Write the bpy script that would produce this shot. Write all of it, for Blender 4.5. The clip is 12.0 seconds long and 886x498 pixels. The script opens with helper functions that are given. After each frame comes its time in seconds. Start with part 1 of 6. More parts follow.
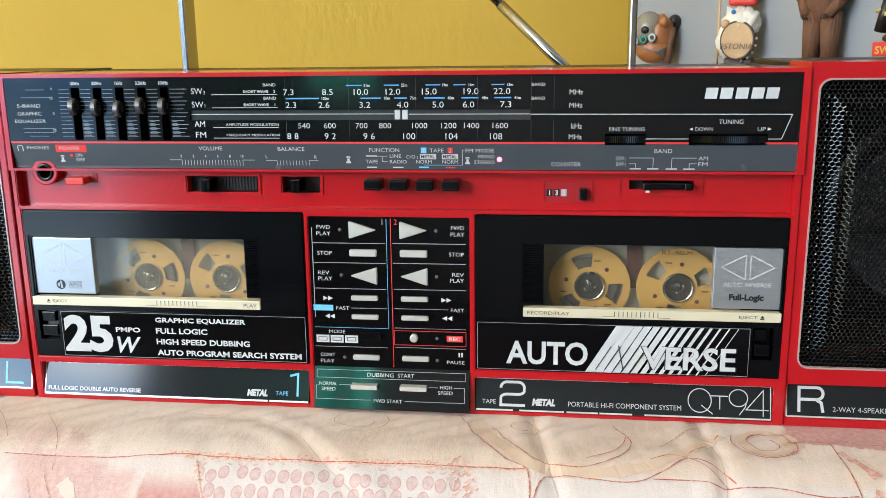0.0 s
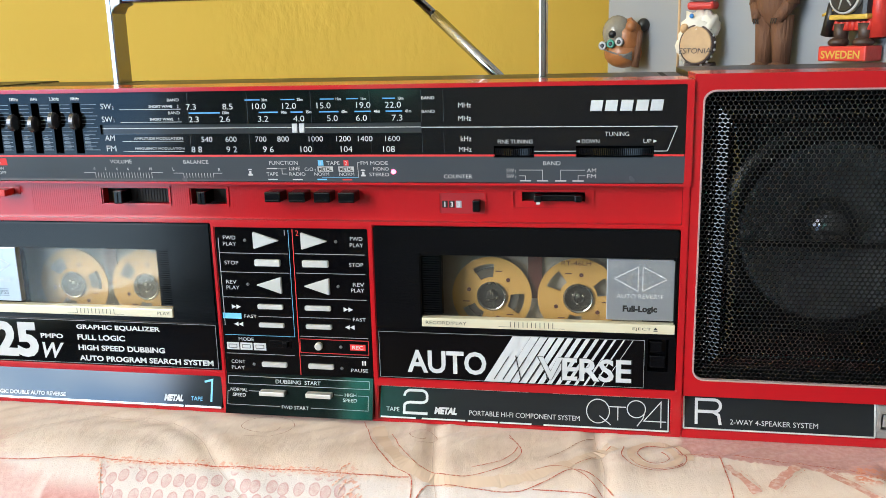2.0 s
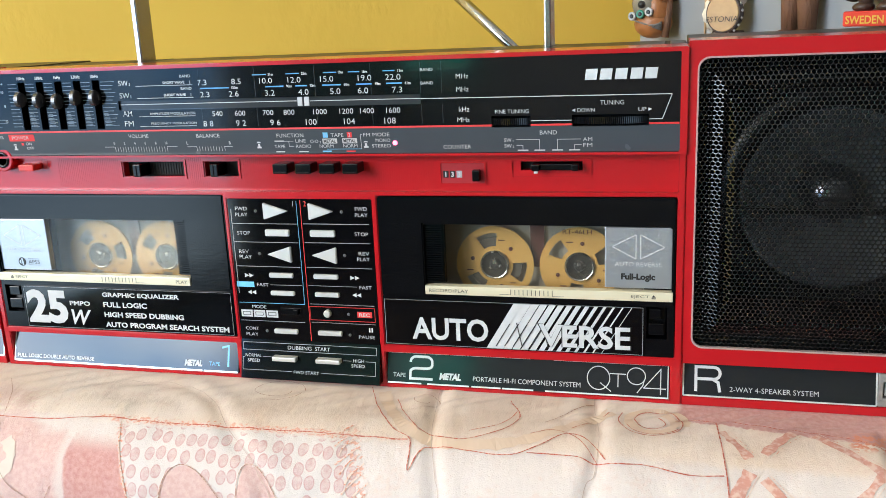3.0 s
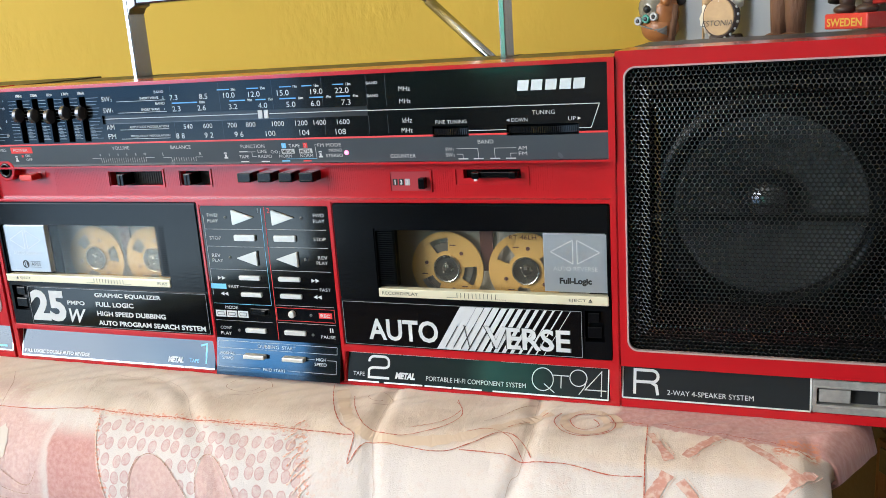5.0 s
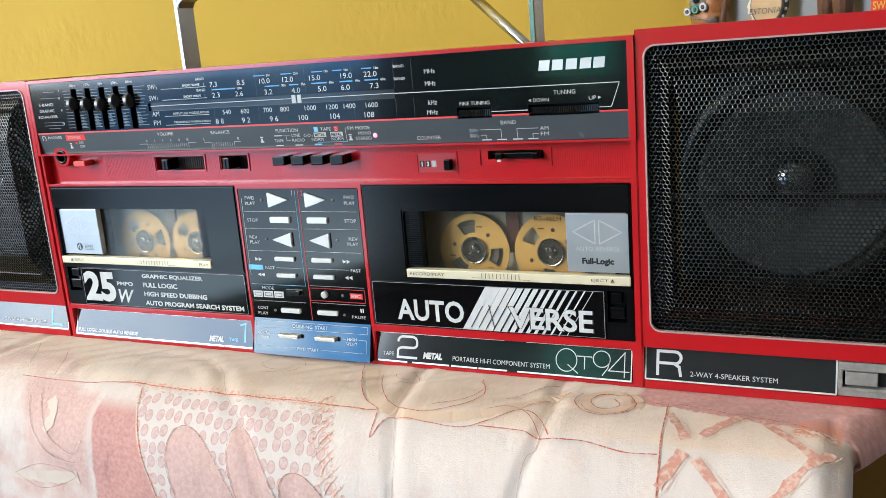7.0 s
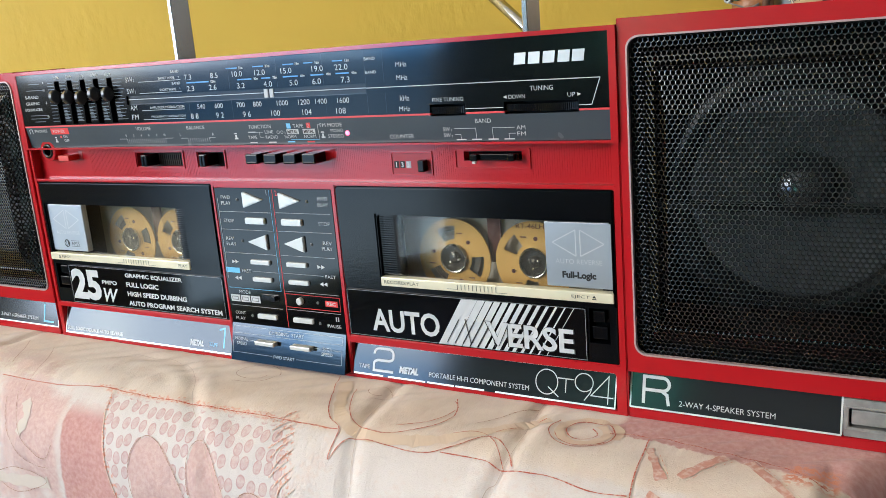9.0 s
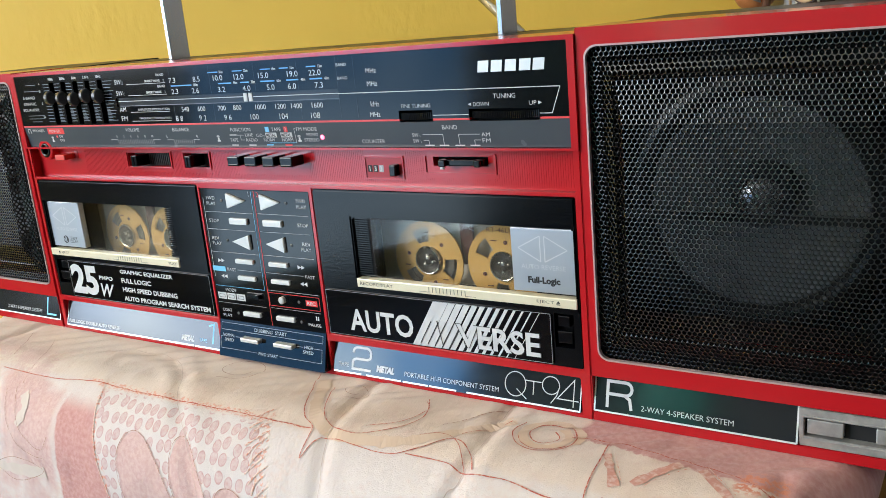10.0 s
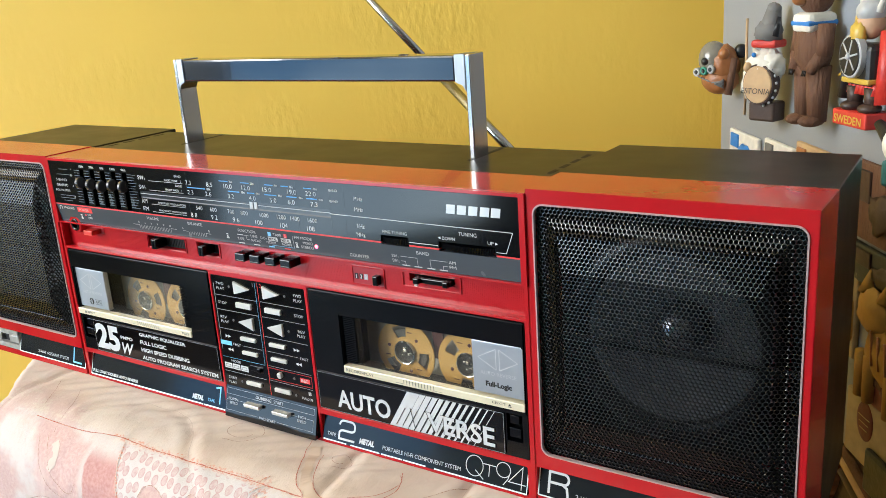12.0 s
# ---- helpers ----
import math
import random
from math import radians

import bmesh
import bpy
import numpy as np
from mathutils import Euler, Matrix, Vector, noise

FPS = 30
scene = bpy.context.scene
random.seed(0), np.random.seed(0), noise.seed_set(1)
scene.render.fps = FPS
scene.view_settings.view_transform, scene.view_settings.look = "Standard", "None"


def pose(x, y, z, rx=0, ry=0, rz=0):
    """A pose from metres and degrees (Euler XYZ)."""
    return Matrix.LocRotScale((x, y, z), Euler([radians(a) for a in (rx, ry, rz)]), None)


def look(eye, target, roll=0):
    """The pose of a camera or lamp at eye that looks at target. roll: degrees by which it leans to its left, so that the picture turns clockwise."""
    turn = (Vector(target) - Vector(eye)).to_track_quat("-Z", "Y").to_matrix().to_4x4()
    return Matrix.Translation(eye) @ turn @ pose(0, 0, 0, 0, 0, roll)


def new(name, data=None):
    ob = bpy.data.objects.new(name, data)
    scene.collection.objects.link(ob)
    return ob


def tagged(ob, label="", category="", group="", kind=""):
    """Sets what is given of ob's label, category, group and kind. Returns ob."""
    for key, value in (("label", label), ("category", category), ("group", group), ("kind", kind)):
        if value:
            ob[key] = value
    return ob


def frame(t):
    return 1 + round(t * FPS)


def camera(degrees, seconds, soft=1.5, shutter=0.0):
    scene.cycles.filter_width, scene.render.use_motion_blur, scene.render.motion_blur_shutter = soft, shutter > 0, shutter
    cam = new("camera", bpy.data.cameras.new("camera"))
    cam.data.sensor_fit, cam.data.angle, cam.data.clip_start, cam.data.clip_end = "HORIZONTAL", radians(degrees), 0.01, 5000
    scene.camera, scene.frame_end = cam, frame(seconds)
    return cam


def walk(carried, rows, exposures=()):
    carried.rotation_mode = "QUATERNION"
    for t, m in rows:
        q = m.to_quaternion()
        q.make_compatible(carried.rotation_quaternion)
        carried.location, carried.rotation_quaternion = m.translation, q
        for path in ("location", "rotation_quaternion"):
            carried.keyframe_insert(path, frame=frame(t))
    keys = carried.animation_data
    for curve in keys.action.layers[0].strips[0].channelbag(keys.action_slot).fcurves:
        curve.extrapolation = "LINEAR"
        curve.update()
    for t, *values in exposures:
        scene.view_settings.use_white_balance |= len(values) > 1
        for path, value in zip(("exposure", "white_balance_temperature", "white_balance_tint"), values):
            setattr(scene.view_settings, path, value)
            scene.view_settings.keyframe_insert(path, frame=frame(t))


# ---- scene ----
cam = camera(52.9, 12.0, soft=0.9)
PATH = [
    (0, (0.07, -0.395, 1.016), (-0.172, 1.539, 0.565), -0.7),
    (0.5, (0.089, -0.386, 1.018), (-0.171, 1.548, 0.578), -0.8),
    (1, (0.104, -0.387, 1.023), (-0.191, 1.542, 0.584), -0.9),
    (1.5, (0.125, -0.39, 1.021), (-0.202, 1.533, 0.579), -1.2),
    (2, (0.141, -0.389, 1.022), (-0.218, 1.525, 0.568), -1.4),
    (2.5, (0.154, -0.39, 1.02), (-0.262, 1.511, 0.555), -1.8),
    (3, (0.171, -0.392, 1.019), (-0.327, 1.48, 0.522), -2.6),
    (3.2, (0.179, -0.4, 1.013), (-0.343, 1.47, 0.532), -2.7),
    (4.8, (0.233, -0.396, 1.016), (-0.429, 1.431, 0.545), -3.2),
    (5, (0.239, -0.389, 1.021), (-0.445, 1.428, 0.539), -3.9),
    (5.5, (0.252, -0.378, 1.012), (-0.477, 1.424, 0.54), -4.8),
    (6, (0.265, -0.378, 1.015), (-0.519, 1.4, 0.543), -4.9),
    (6.5, (0.268, -0.387, 1.009), (-0.557, 1.376, 0.55), -4.2),
    (6.7, (0.264, -0.389, 1.009), (-0.563, 1.373, 0.552), -4.4),
    (8.3, (0.271, -0.365, 0.998), (-0.665, 1.347, 0.559), -5.0),
    (8.5, (0.278, -0.352, 1.003), (-0.669, 1.351, 0.553), -5.0),
    (9, (0.291, -0.336, 1.005), (-0.701, 1.338, 0.542), -4.7),
    (9.5, (0.307, -0.329, 1.008), (-0.72, 1.321, 0.536), -5.0),
    (10, (0.319, -0.322, 1.016), (-0.743, 1.294, 0.507), -5.3),
    (10.5, (0.331, -0.312, 1.019), (-0.733, 1.302, 0.505), -5.4),
    (11, (0.338, -0.307, 1.028), (-0.699, 1.316, 0.489), -5.4),
    (11.5, (0.349, -0.315, 1.04), (-0.717, 1.289, 0.499), -5.2),
    (12, (0.365, -0.35, 1.098), (-0.707, 1.239, 0.528), -4.0),
]
walk(cam, [(t, look(eye, target, roll)) for t, eye, target, roll in PATH], exposures=[(0.0, -0.1), (1.0, -0.02), (3.0, -0.06), (5.0, -0.12), (6.5, -0.12), (8.5, -0.26), (9.5, -0.3), (10.0, -0.25), (10.5, -0.13), (11.5, 0.0), (12.0, -0.03)])

# ---------------------------------------------------------------- light
world = bpy.data.worlds.new("world")
scene.world = world
world.use_nodes = True
wn = world.node_tree
sky = wn.nodes.new("ShaderNodeTexSky")
sky.sky_type, sky.sun_disc = "NISHITA", False
sky.sun_elevation, sky.sun_rotation = radians(38), radians(200)
wn.nodes["Background"].inputs["Strength"].default_value = 0.12
wn.links.new(sky.outputs[0], wn.nodes["Background"].inputs["Color"])

# the room stands turned against the radio: its own axes run along the yellow wall
WALL_TURN = 30.0
ROOM = pose(0.116, 0.499, 0, 0, 0, WALL_TURN)

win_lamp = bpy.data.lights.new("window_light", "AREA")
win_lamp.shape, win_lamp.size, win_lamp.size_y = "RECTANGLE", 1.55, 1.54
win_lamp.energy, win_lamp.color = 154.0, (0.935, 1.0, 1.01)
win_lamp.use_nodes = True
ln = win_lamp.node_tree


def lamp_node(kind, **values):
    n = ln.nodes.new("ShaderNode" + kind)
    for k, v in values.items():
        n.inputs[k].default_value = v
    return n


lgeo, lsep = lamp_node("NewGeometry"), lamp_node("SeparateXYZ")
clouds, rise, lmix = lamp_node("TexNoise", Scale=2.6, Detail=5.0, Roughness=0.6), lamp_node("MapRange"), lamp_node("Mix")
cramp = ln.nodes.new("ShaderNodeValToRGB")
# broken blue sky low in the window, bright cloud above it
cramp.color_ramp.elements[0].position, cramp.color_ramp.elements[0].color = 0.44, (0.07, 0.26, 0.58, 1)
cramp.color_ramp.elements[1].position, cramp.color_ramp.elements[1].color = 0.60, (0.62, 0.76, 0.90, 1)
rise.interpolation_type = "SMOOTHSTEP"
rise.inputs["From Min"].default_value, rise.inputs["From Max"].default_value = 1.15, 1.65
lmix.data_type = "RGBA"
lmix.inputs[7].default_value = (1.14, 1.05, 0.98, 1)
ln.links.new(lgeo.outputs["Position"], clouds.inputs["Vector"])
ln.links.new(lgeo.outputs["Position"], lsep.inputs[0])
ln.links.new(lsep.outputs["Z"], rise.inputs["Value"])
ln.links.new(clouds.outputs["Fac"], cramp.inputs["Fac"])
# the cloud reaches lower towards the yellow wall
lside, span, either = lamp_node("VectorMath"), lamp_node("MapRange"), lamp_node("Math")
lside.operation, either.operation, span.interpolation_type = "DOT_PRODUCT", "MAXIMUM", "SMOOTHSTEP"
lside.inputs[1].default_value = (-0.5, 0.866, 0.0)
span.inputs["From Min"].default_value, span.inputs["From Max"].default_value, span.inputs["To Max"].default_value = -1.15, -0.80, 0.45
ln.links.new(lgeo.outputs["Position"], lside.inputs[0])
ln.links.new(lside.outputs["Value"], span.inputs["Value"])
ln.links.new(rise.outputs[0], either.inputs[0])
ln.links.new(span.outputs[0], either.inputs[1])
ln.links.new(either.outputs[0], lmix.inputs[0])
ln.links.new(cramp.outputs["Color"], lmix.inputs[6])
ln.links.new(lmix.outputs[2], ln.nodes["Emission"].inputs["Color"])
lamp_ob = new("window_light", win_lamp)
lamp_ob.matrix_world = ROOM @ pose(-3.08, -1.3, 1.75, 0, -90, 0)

scene.view_settings.exposure = 0.0


# ---------------------------------------------------------------- materials
def mat(name, color, rough=0.5, metal=0.0, var=0.12, vscale=40.0, bump=0.0, bscale=300.0, rvar=0.08, coat=0.0, stretch=(1, 1, 1), spec=0.5):
    m = bpy.data.materials.new(name)
    m.use_nodes = True
    t = m.node_tree
    b = t.nodes["Principled BSDF"]
    b.inputs["Metallic"].default_value = metal
    b.inputs["Coat Weight"].default_value = coat
    b.inputs["Specular IOR Level"].default_value = spec
    co = t.nodes.new("ShaderNodeTexCoord")
    mp = t.nodes.new("ShaderNodeMapping")
    mp.inputs["Scale"].default_value = stretch
    t.links.new(co.outputs["Object"], mp.inputs["Vector"])
    n1 = t.nodes.new("ShaderNodeTexNoise")
    n1.inputs["Scale"].default_value, n1.inputs["Detail"].default_value = vscale, 6
    t.links.new(mp.outputs[0], n1.inputs["Vector"])
    ramp = t.nodes.new("ShaderNodeMix")
    ramp.data_type = "RGBA"
    a, c = ([max(0.0, v * (1 - var)) for v in color], [min(1.0, v * (1 + var)) for v in color])
    ramp.inputs[6].default_value, ramp.inputs[7].default_value = (*a, 1), (*c, 1)
    t.links.new(n1.outputs["Fac"], ramp.inputs[0])
    t.links.new(ramp.outputs[2], b.inputs["Base Color"])
    n2 = t.nodes.new("ShaderNodeTexNoise")
    n2.inputs["Scale"].default_value, n2.inputs["Detail"].default_value = bscale, 4
    t.links.new(mp.outputs[0], n2.inputs["Vector"])
    rr = t.nodes.new("ShaderNodeMapRange")
    rr.inputs["To Min"].default_value, rr.inputs["To Max"].default_value = max(0.02, rough - rvar), min(1, rough + rvar)
    t.links.new(n1.outputs["Fac"], rr.inputs["Value"])
    t.links.new(rr.outputs[0], b.inputs["Roughness"])
    if bump:
        bp = t.nodes.new("ShaderNodeBump")
        bp.inputs["Strength"].default_value, bp.inputs["Distance"].default_value = 1.0, bump
        t.links.new(n2.outputs["Fac"], bp.inputs["Height"])
        t.links.new(bp.outputs[0], b.inputs["Normal"])
    return m


def glass(name, tint, rough=0.02):
    m = bpy.data.materials.new(name)
    m.use_nodes = True
    t = m.node_tree
    b = t.nodes["Principled BSDF"]
    t.nodes.remove(b)
    out = t.nodes["Material Output"]
    tr, gl, mx, fr, pw, ad = (t.nodes.new("ShaderNode" + k) for k in ("BsdfTransparent", "BsdfGlossy", "MixShader", "LayerWeight", "Math", "Math"))
    tr.inputs[0].default_value = (*tint, 1)
    gl.inputs["Roughness"].default_value = rough
    fr.inputs["Blend"].default_value = 0.5
    pw.operation, ad.operation = "POWER", "MULTIPLY_ADD"
    pw.inputs[1].default_value = 4.5
    ad.inputs[1].default_value, ad.inputs[2].default_value = 0.8, 0.016
    t.links.new(fr.outputs["Facing"], pw.inputs[0])
    t.links.new(pw.outputs[0], ad.inputs[0])
    t.links.new(ad.outputs[0], mx.inputs[0])
    t.links.new(tr.outputs[0], mx.inputs[1])
    t.links.new(gl.outputs[0], mx.inputs[2])
    t.links.new(mx.outputs[0], out.inputs["Surface"])
    return m


def haze(name, tint, amount):
    """Clear plastic with a little milkiness."""
    m = glass(name, tint, 0.05)
    t = m.node_tree
    out = t.nodes["Material Output"]
    last = out.inputs["Surface"].links[0].from_socket
    df, mx = t.nodes.new("ShaderNodeBsdfDiffuse"), t.nodes.new("ShaderNodeMixShader")
    df.inputs[0].default_value = (0.62, 0.58, 0.50, 1)
    mx.inputs[0].default_value = amount
    t.links.new(last, mx.inputs[1])
    t.links.new(df.outputs[0], mx.inputs[2])
    t.links.new(mx.outputs[0], out.inputs["Surface"])
    return m


def emit(name, color, strength):
    m = mat(name, color, 0.4)
    b = m.node_tree.nodes["Principled BSDF"]
    b.inputs["Emission Color"].default_value, b.inputs["Emission Strength"].default_value = (*color, 1), strength
    return m


RED = mat("red_plastic", (0.44, 0.008, 0.013), 0.2, var=0.06, bump=0.000004, bscale=120, vscale=25, coat=0.2)
RED_DARK = mat("red_recess", (0.34, 0.008, 0.014), 0.4, var=0.08)
RED_BUTTON = mat("red_button", (0.62, 0.03, 0.02), 0.4)
BLACK = mat("black_plastic", (0.0022, 0.0025, 0.0035), 0.16, var=0.3, spec=0.3, bump=0.00002, bscale=900, stretch=(0.15, 1, 1))
SHELL = mat("dark_shell", (0.006, 0.0055, 0.005), 0.36, spec=0.26, var=0.25, bump=0.000006, bscale=700)
GLOSS = mat("gloss_black", (0.0022, 0.0022, 0.003), 0.07, spec=0.4, var=0.3, vscale=60, rvar=0.03, bump=0.000008, bscale=120)
DIAL = mat("dial_black", (0.003, 0.0034, 0.0045), 0.09, var=0.7, vscale=16, rvar=0.08, bump=0.00001, bscale=180, stretch=(0.12, 1, 1))
STRIP = mat("strip_slate", (0.055, 0.066, 0.078), 0.25, var=0.12, vscale=30)
PLATE = mat("plate_black", (0.012, 0.014, 0.016), 0.11, spec=0.37, var=0.3, vscale=60, rvar=0.05, bump=0.000004, bscale=150, stretch=(0.2, 1, 1))
SLOT = mat("slot_black", (0.004, 0.004, 0.004), 0.7)
SILVER = mat("badge_silver", (0.46, 0.49, 0.53), 0.33, metal=0.7, var=0.05, bump=0.00001, bscale=900)
BADGE_PRINT = mat("badge_print", (0.60, 0.61, 0.63), 0.6, var=0.05, vscale=300)
CREAM = mat("plate_champagne", (0.74, 0.67, 0.49), 0.28, metal=0.2, var=0.05, stretch=(0.1, 1, 1), bscale=500, bump=0.00001)
WHITE = mat("print_white", (0.54, 0.545, 0.555), 0.5, var=0.06, vscale=300)
DIMLINE = mat("print_dim_blue", (0.17, 0.21, 0.26), 0.5, var=0.1)
DUB = mat("brushed_gloss_black", (0.004, 0.004, 0.005), 0.07, spec=0.5, var=0.4, vscale=300, rvar=0.04, bump=0.000008, bscale=500, stretch=(0.06, 1, 1))
GREY = mat("print_grey", (0.36, 0.37, 0.39), 0.5, var=0.08)
BLUE = mat("print_blue", (0.07, 0.30, 0.62), 0.45, var=0.06)
LBLUE = mat("print_light_blue", (0.16, 0.52, 0.82), 0.45, var=0.06)
PRED = mat("print_red", (0.70, 0.03, 0.03), 0.45, var=0.06)
INK = mat("print_ink", (0.02, 0.02, 0.02), 0.5)
BUTTON = mat("button_silver", (0.62, 0.60, 0.56), 0.36, metal=0.45, var=0.06)
LEG = mat("satin_handle_metal", (0.30, 0.30, 0.30), 0.40, metal=0.85, var=0.25, vscale=30, rvar=0.08, bump=0.00002, bscale=300, stretch=(1, 1, 0.06))
CHROME = mat("chrome", (0.40, 0.39, 0.38), 0.20, metal=1.0, var=0.05, rvar=0.05, bump=0.00001, bscale=200, stretch=(1, 1, 0.1))
STEEL = mat("worn_steel", (0.40, 0.39, 0.37), 0.36, metal=0.5, var=0.6, vscale=220, rvar=0.14, bump=0.00006, bscale=500)
GRILLE = mat("grille_black", (0.0025, 0.0026, 0.003), 0.2, spec=0.8, metal=0.0, var=0.2, vscale=80)
TRIM = mat("grille_trim", (0.46, 0.33, 0.32), 0.35, metal=0.2, var=0.18, vscale=60, rvar=0.1)
CONE = mat("cone_paper", (0.10, 0.106, 0.115), 0.6, var=0.2, bump=0.0001, bscale=500)
RUBBER = mat("surround_rubber", (0.007, 0.007, 0.008), 0.3, spec=0.3)
DOME = mat("dome_metal", (0.22, 0.22, 0.235), 0.14, metal=0.9)
GOLD = mat("reel_gold", (0.72, 0.42, 0.11), 0.38, metal=0.2, var=0.08, vscale=80)
HUB = mat("hub_steel", (0.62, 0.62, 0.60), 0.25, metal=1.0)
TAPE = mat("tape_brown", (0.10, 0.028, 0.022), 0.3)
CASS = mat("cassette_smoke", (0.40, 0.37, 0.31), 0.3, var=0.1)
PACK = mat("tape_pack", (0.11, 0.10, 0.085), 0.3, var=0.15)
CLEAR = glass("deck_window", (0.975, 0.975, 0.965), 0.03)
MILKY = haze("cassette_milky", (0.93, 0.91, 0.85), 0.13)
CASS_PALE = mat("cassette_pale", (0.34, 0.32, 0.26), 0.4, var=0.1)
SMOKE = haze("cassette_clear", (0.93, 0.92, 0.90), 0.035)
PINKLED = emit("led_lit", (1.0, 0.12, 0.25), 6.0)
LEDOFF = mat("led_unlit", (0.09, 0.09, 0.09), 0.3)
FOOT = mat("foot_rubber", (0.55, 0.36, 0.27), 0.6)


# ---------------------------------------------------------------- helpers for meshes
MM = 0.001


def link(name, bm, material, parent=None, label="", smooth=False):
    me = bpy.data.meshes.new(name)
    bm.to_mesh(me)
    bm.free()
    for m in (material if isinstance(material, (list, tuple)) else [material]):
        me.materials.append(m)
    if smooth:
        for p in me.polygons:
            p.use_smooth = True
    ob = new(name, me)
    if parent is not None:
        ob.parent = parent
    if label:
        tagged(ob, label)
    return ob


def part(name, bm, material, parent, label="", smooth=False):
    return link(name, bm, material, parent, label, smooth)


def add_box(bm, x0, x1, y0, y1, z0, z1, bev=0.0, seg=2, unit=MM):
    r = bmesh.ops.create_cube(bm, size=1.0)
    for v in r["verts"]:
        v.co = Vector(((x0 + x1) / 2 + v.co.x * (x1 - x0), (y0 + y1) / 2 + v.co.y * (y1 - y0), (z0 + z1) / 2 + v.co.z * (z1 - z0))) * unit
    if bev:
        edges = list({e for v in r["verts"] for e in v.link_edges})
        bmesh.ops.bevel(bm, geom=edges, offset=bev * unit, segments=seg, affect="EDGES", profile=0.5)
    return bm


def box(*a, **k):
    return add_box(bmesh.new(), *a, **k)


def boxes(*rows, bev=0.0, unit=MM):
    bm = bmesh.new()
    for r in rows:
        add_box(bm, *r, bev=bev, unit=unit)
    return bm


def slab(x0, x1, z0, z1, ybot, ytop, thick=4.0, bev=0.0):
    """A panel that leans: its face lies at ybot below and at ytop above."""
    bm = box(x0, x1, 0, thick, z0, z1, bev=bev)
    for v in bm.verts:
        v.co.y += MM * (ybot + (ytop - ybot) * (v.co.z / MM - z0) / (z1 - z0))
    return bm


def prism(pts, y0, y1, bev=0.0):
    """A flat outline in x and z, run from y0 to y1."""
    bm = bmesh.new()
    f = bm.faces.new([bm.verts.new((x * MM, y0 * MM, z * MM)) for x, z in pts])
    r = bmesh.ops.extrude_face_region(bm, geom=[f])
    for g in r["geom"]:
        if isinstance(g, bmesh.types.BMVert):
            g.co.y = y1 * MM
    bmesh.ops.recalc_face_normals(bm, faces=bm.faces[:])
    if bev:
        bmesh.ops.bevel(bm, geom=bm.edges[:], offset=bev * MM, segments=2, affect="EDGES")
    return bm


def lathe(bm, profile, cx, cz, seg=40, unit=MM, closed=True):
    """Turns (radius, y) pairs about the line x = cx, z = cz."""
    rings = []
    for r, y in profile:
        rings.append([bm.verts.new(((cx + r * math.cos(a)) * unit, y * unit, (cz + r * math.sin(a)) * unit)) for a in [2 * math.pi * i / seg for i in range(seg)]])
    for A, B in zip(rings, rings[1:]):
        for i in range(seg):
            bm.faces.new((A[i], A[(i + 1) % seg], B[(i + 1) % seg], B[i]))
    for ring in ((rings[0], rings[-1]) if closed else ()):
        bm.faces.new(ring)
    bmesh.ops.recalc_face_normals(bm, faces=bm.faces[:])
    return bm


def round_rect(x0, x1, z0, z1, r, n=6):
    pts = []
    for cx, cz, a0 in ((x1 - r, z1 - r, 0), (x0 + r, z1 - r, 90), (x0 + r, z0 + r, 180), (x1 - r, z0 + r, 270)):
        for i in range(n + 1):
            a = radians(a0 + 90 * i / n)
            pts.append((cx + r * math.cos(a), cz + r * math.sin(a)))
    return pts


def ring_frame(outer, inner, y0, y1):
    """A frame between two outlines with equally many corners."""
    bm = bmesh.new()
    n = len(outer)
    rows = [[bm.verts.new((x * MM, y * MM, z * MM)) for x, z in pts] for pts, y in ((outer, y1), (outer, y0), (inner, y0), (inner, y1))]
    for k in range(4):
        A, B = rows[k], rows[(k + 1) % 4]
        for i in range(n):
            bm.faces.new((A[i], A[(i + 1) % n], B[(i + 1) % n], B[i]))
    bmesh.ops.recalc_face_normals(bm, faces=bm.faces[:])
    return bm


def tube(bm, pts, r, seg=12):
    """A round rod through points given in metres."""
    pts = [Vector(p) for p in pts]
    rings = []
    for i, p in enumerate(pts):
        d = (pts[min(i + 1, len(pts) - 1)] - pts[max(i - 1, 0)]).normalized()
        q = d.to_track_quat("Z", "Y")
        rr = r[i] if isinstance(r, (list, tuple)) else r
        rings.append([bm.verts.new(p + q @ Vector((rr * math.cos(a), rr * math.sin(a), 0))) for a in [2 * math.pi * k / seg for k in range(seg)]])
    for A, B in zip(rings, rings[1:]):
        for k in range(seg):
            bm.faces.new((A[k], A[(k + 1) % seg], B[(k + 1) % seg], B[k]))
    bm.faces.new(rings[0]), bm.faces.new(rings[-1])
    bmesh.ops.recalc_face_normals(bm, faces=bm.faces[:])
    return bm


# writing: collected first, turned into meshes at the end
LETTERS = {}


def sheet(key, parent, material, face, name="lettering", label=""):
    """A set of printed marks of one colour on one panel. face(z) gives the panel's y."""
    LETTERS[key] = dict(parent=parent, material=material, face=face, name=name, label=label, words=[], marks=bmesh.new())


def word(key, s, x0, x1, z, h, bold=0.0, shear=0.0, squeeze=0.9):
    """Writing between x0 and x1, or centred on x0 where x1 is None, its middle at z, h high."""
    LETTERS[key]["words"].append((s, x0, x1, z, h, bold, shear, squeeze))


def mark(key, *pts):
    """A flat printed shape."""
    S = LETTERS[key]
    S["marks"].faces.new([S["marks"].verts.new((x * MM, (S["face"](z) - 0.12) * MM, z * MM)) for x, z in pts])


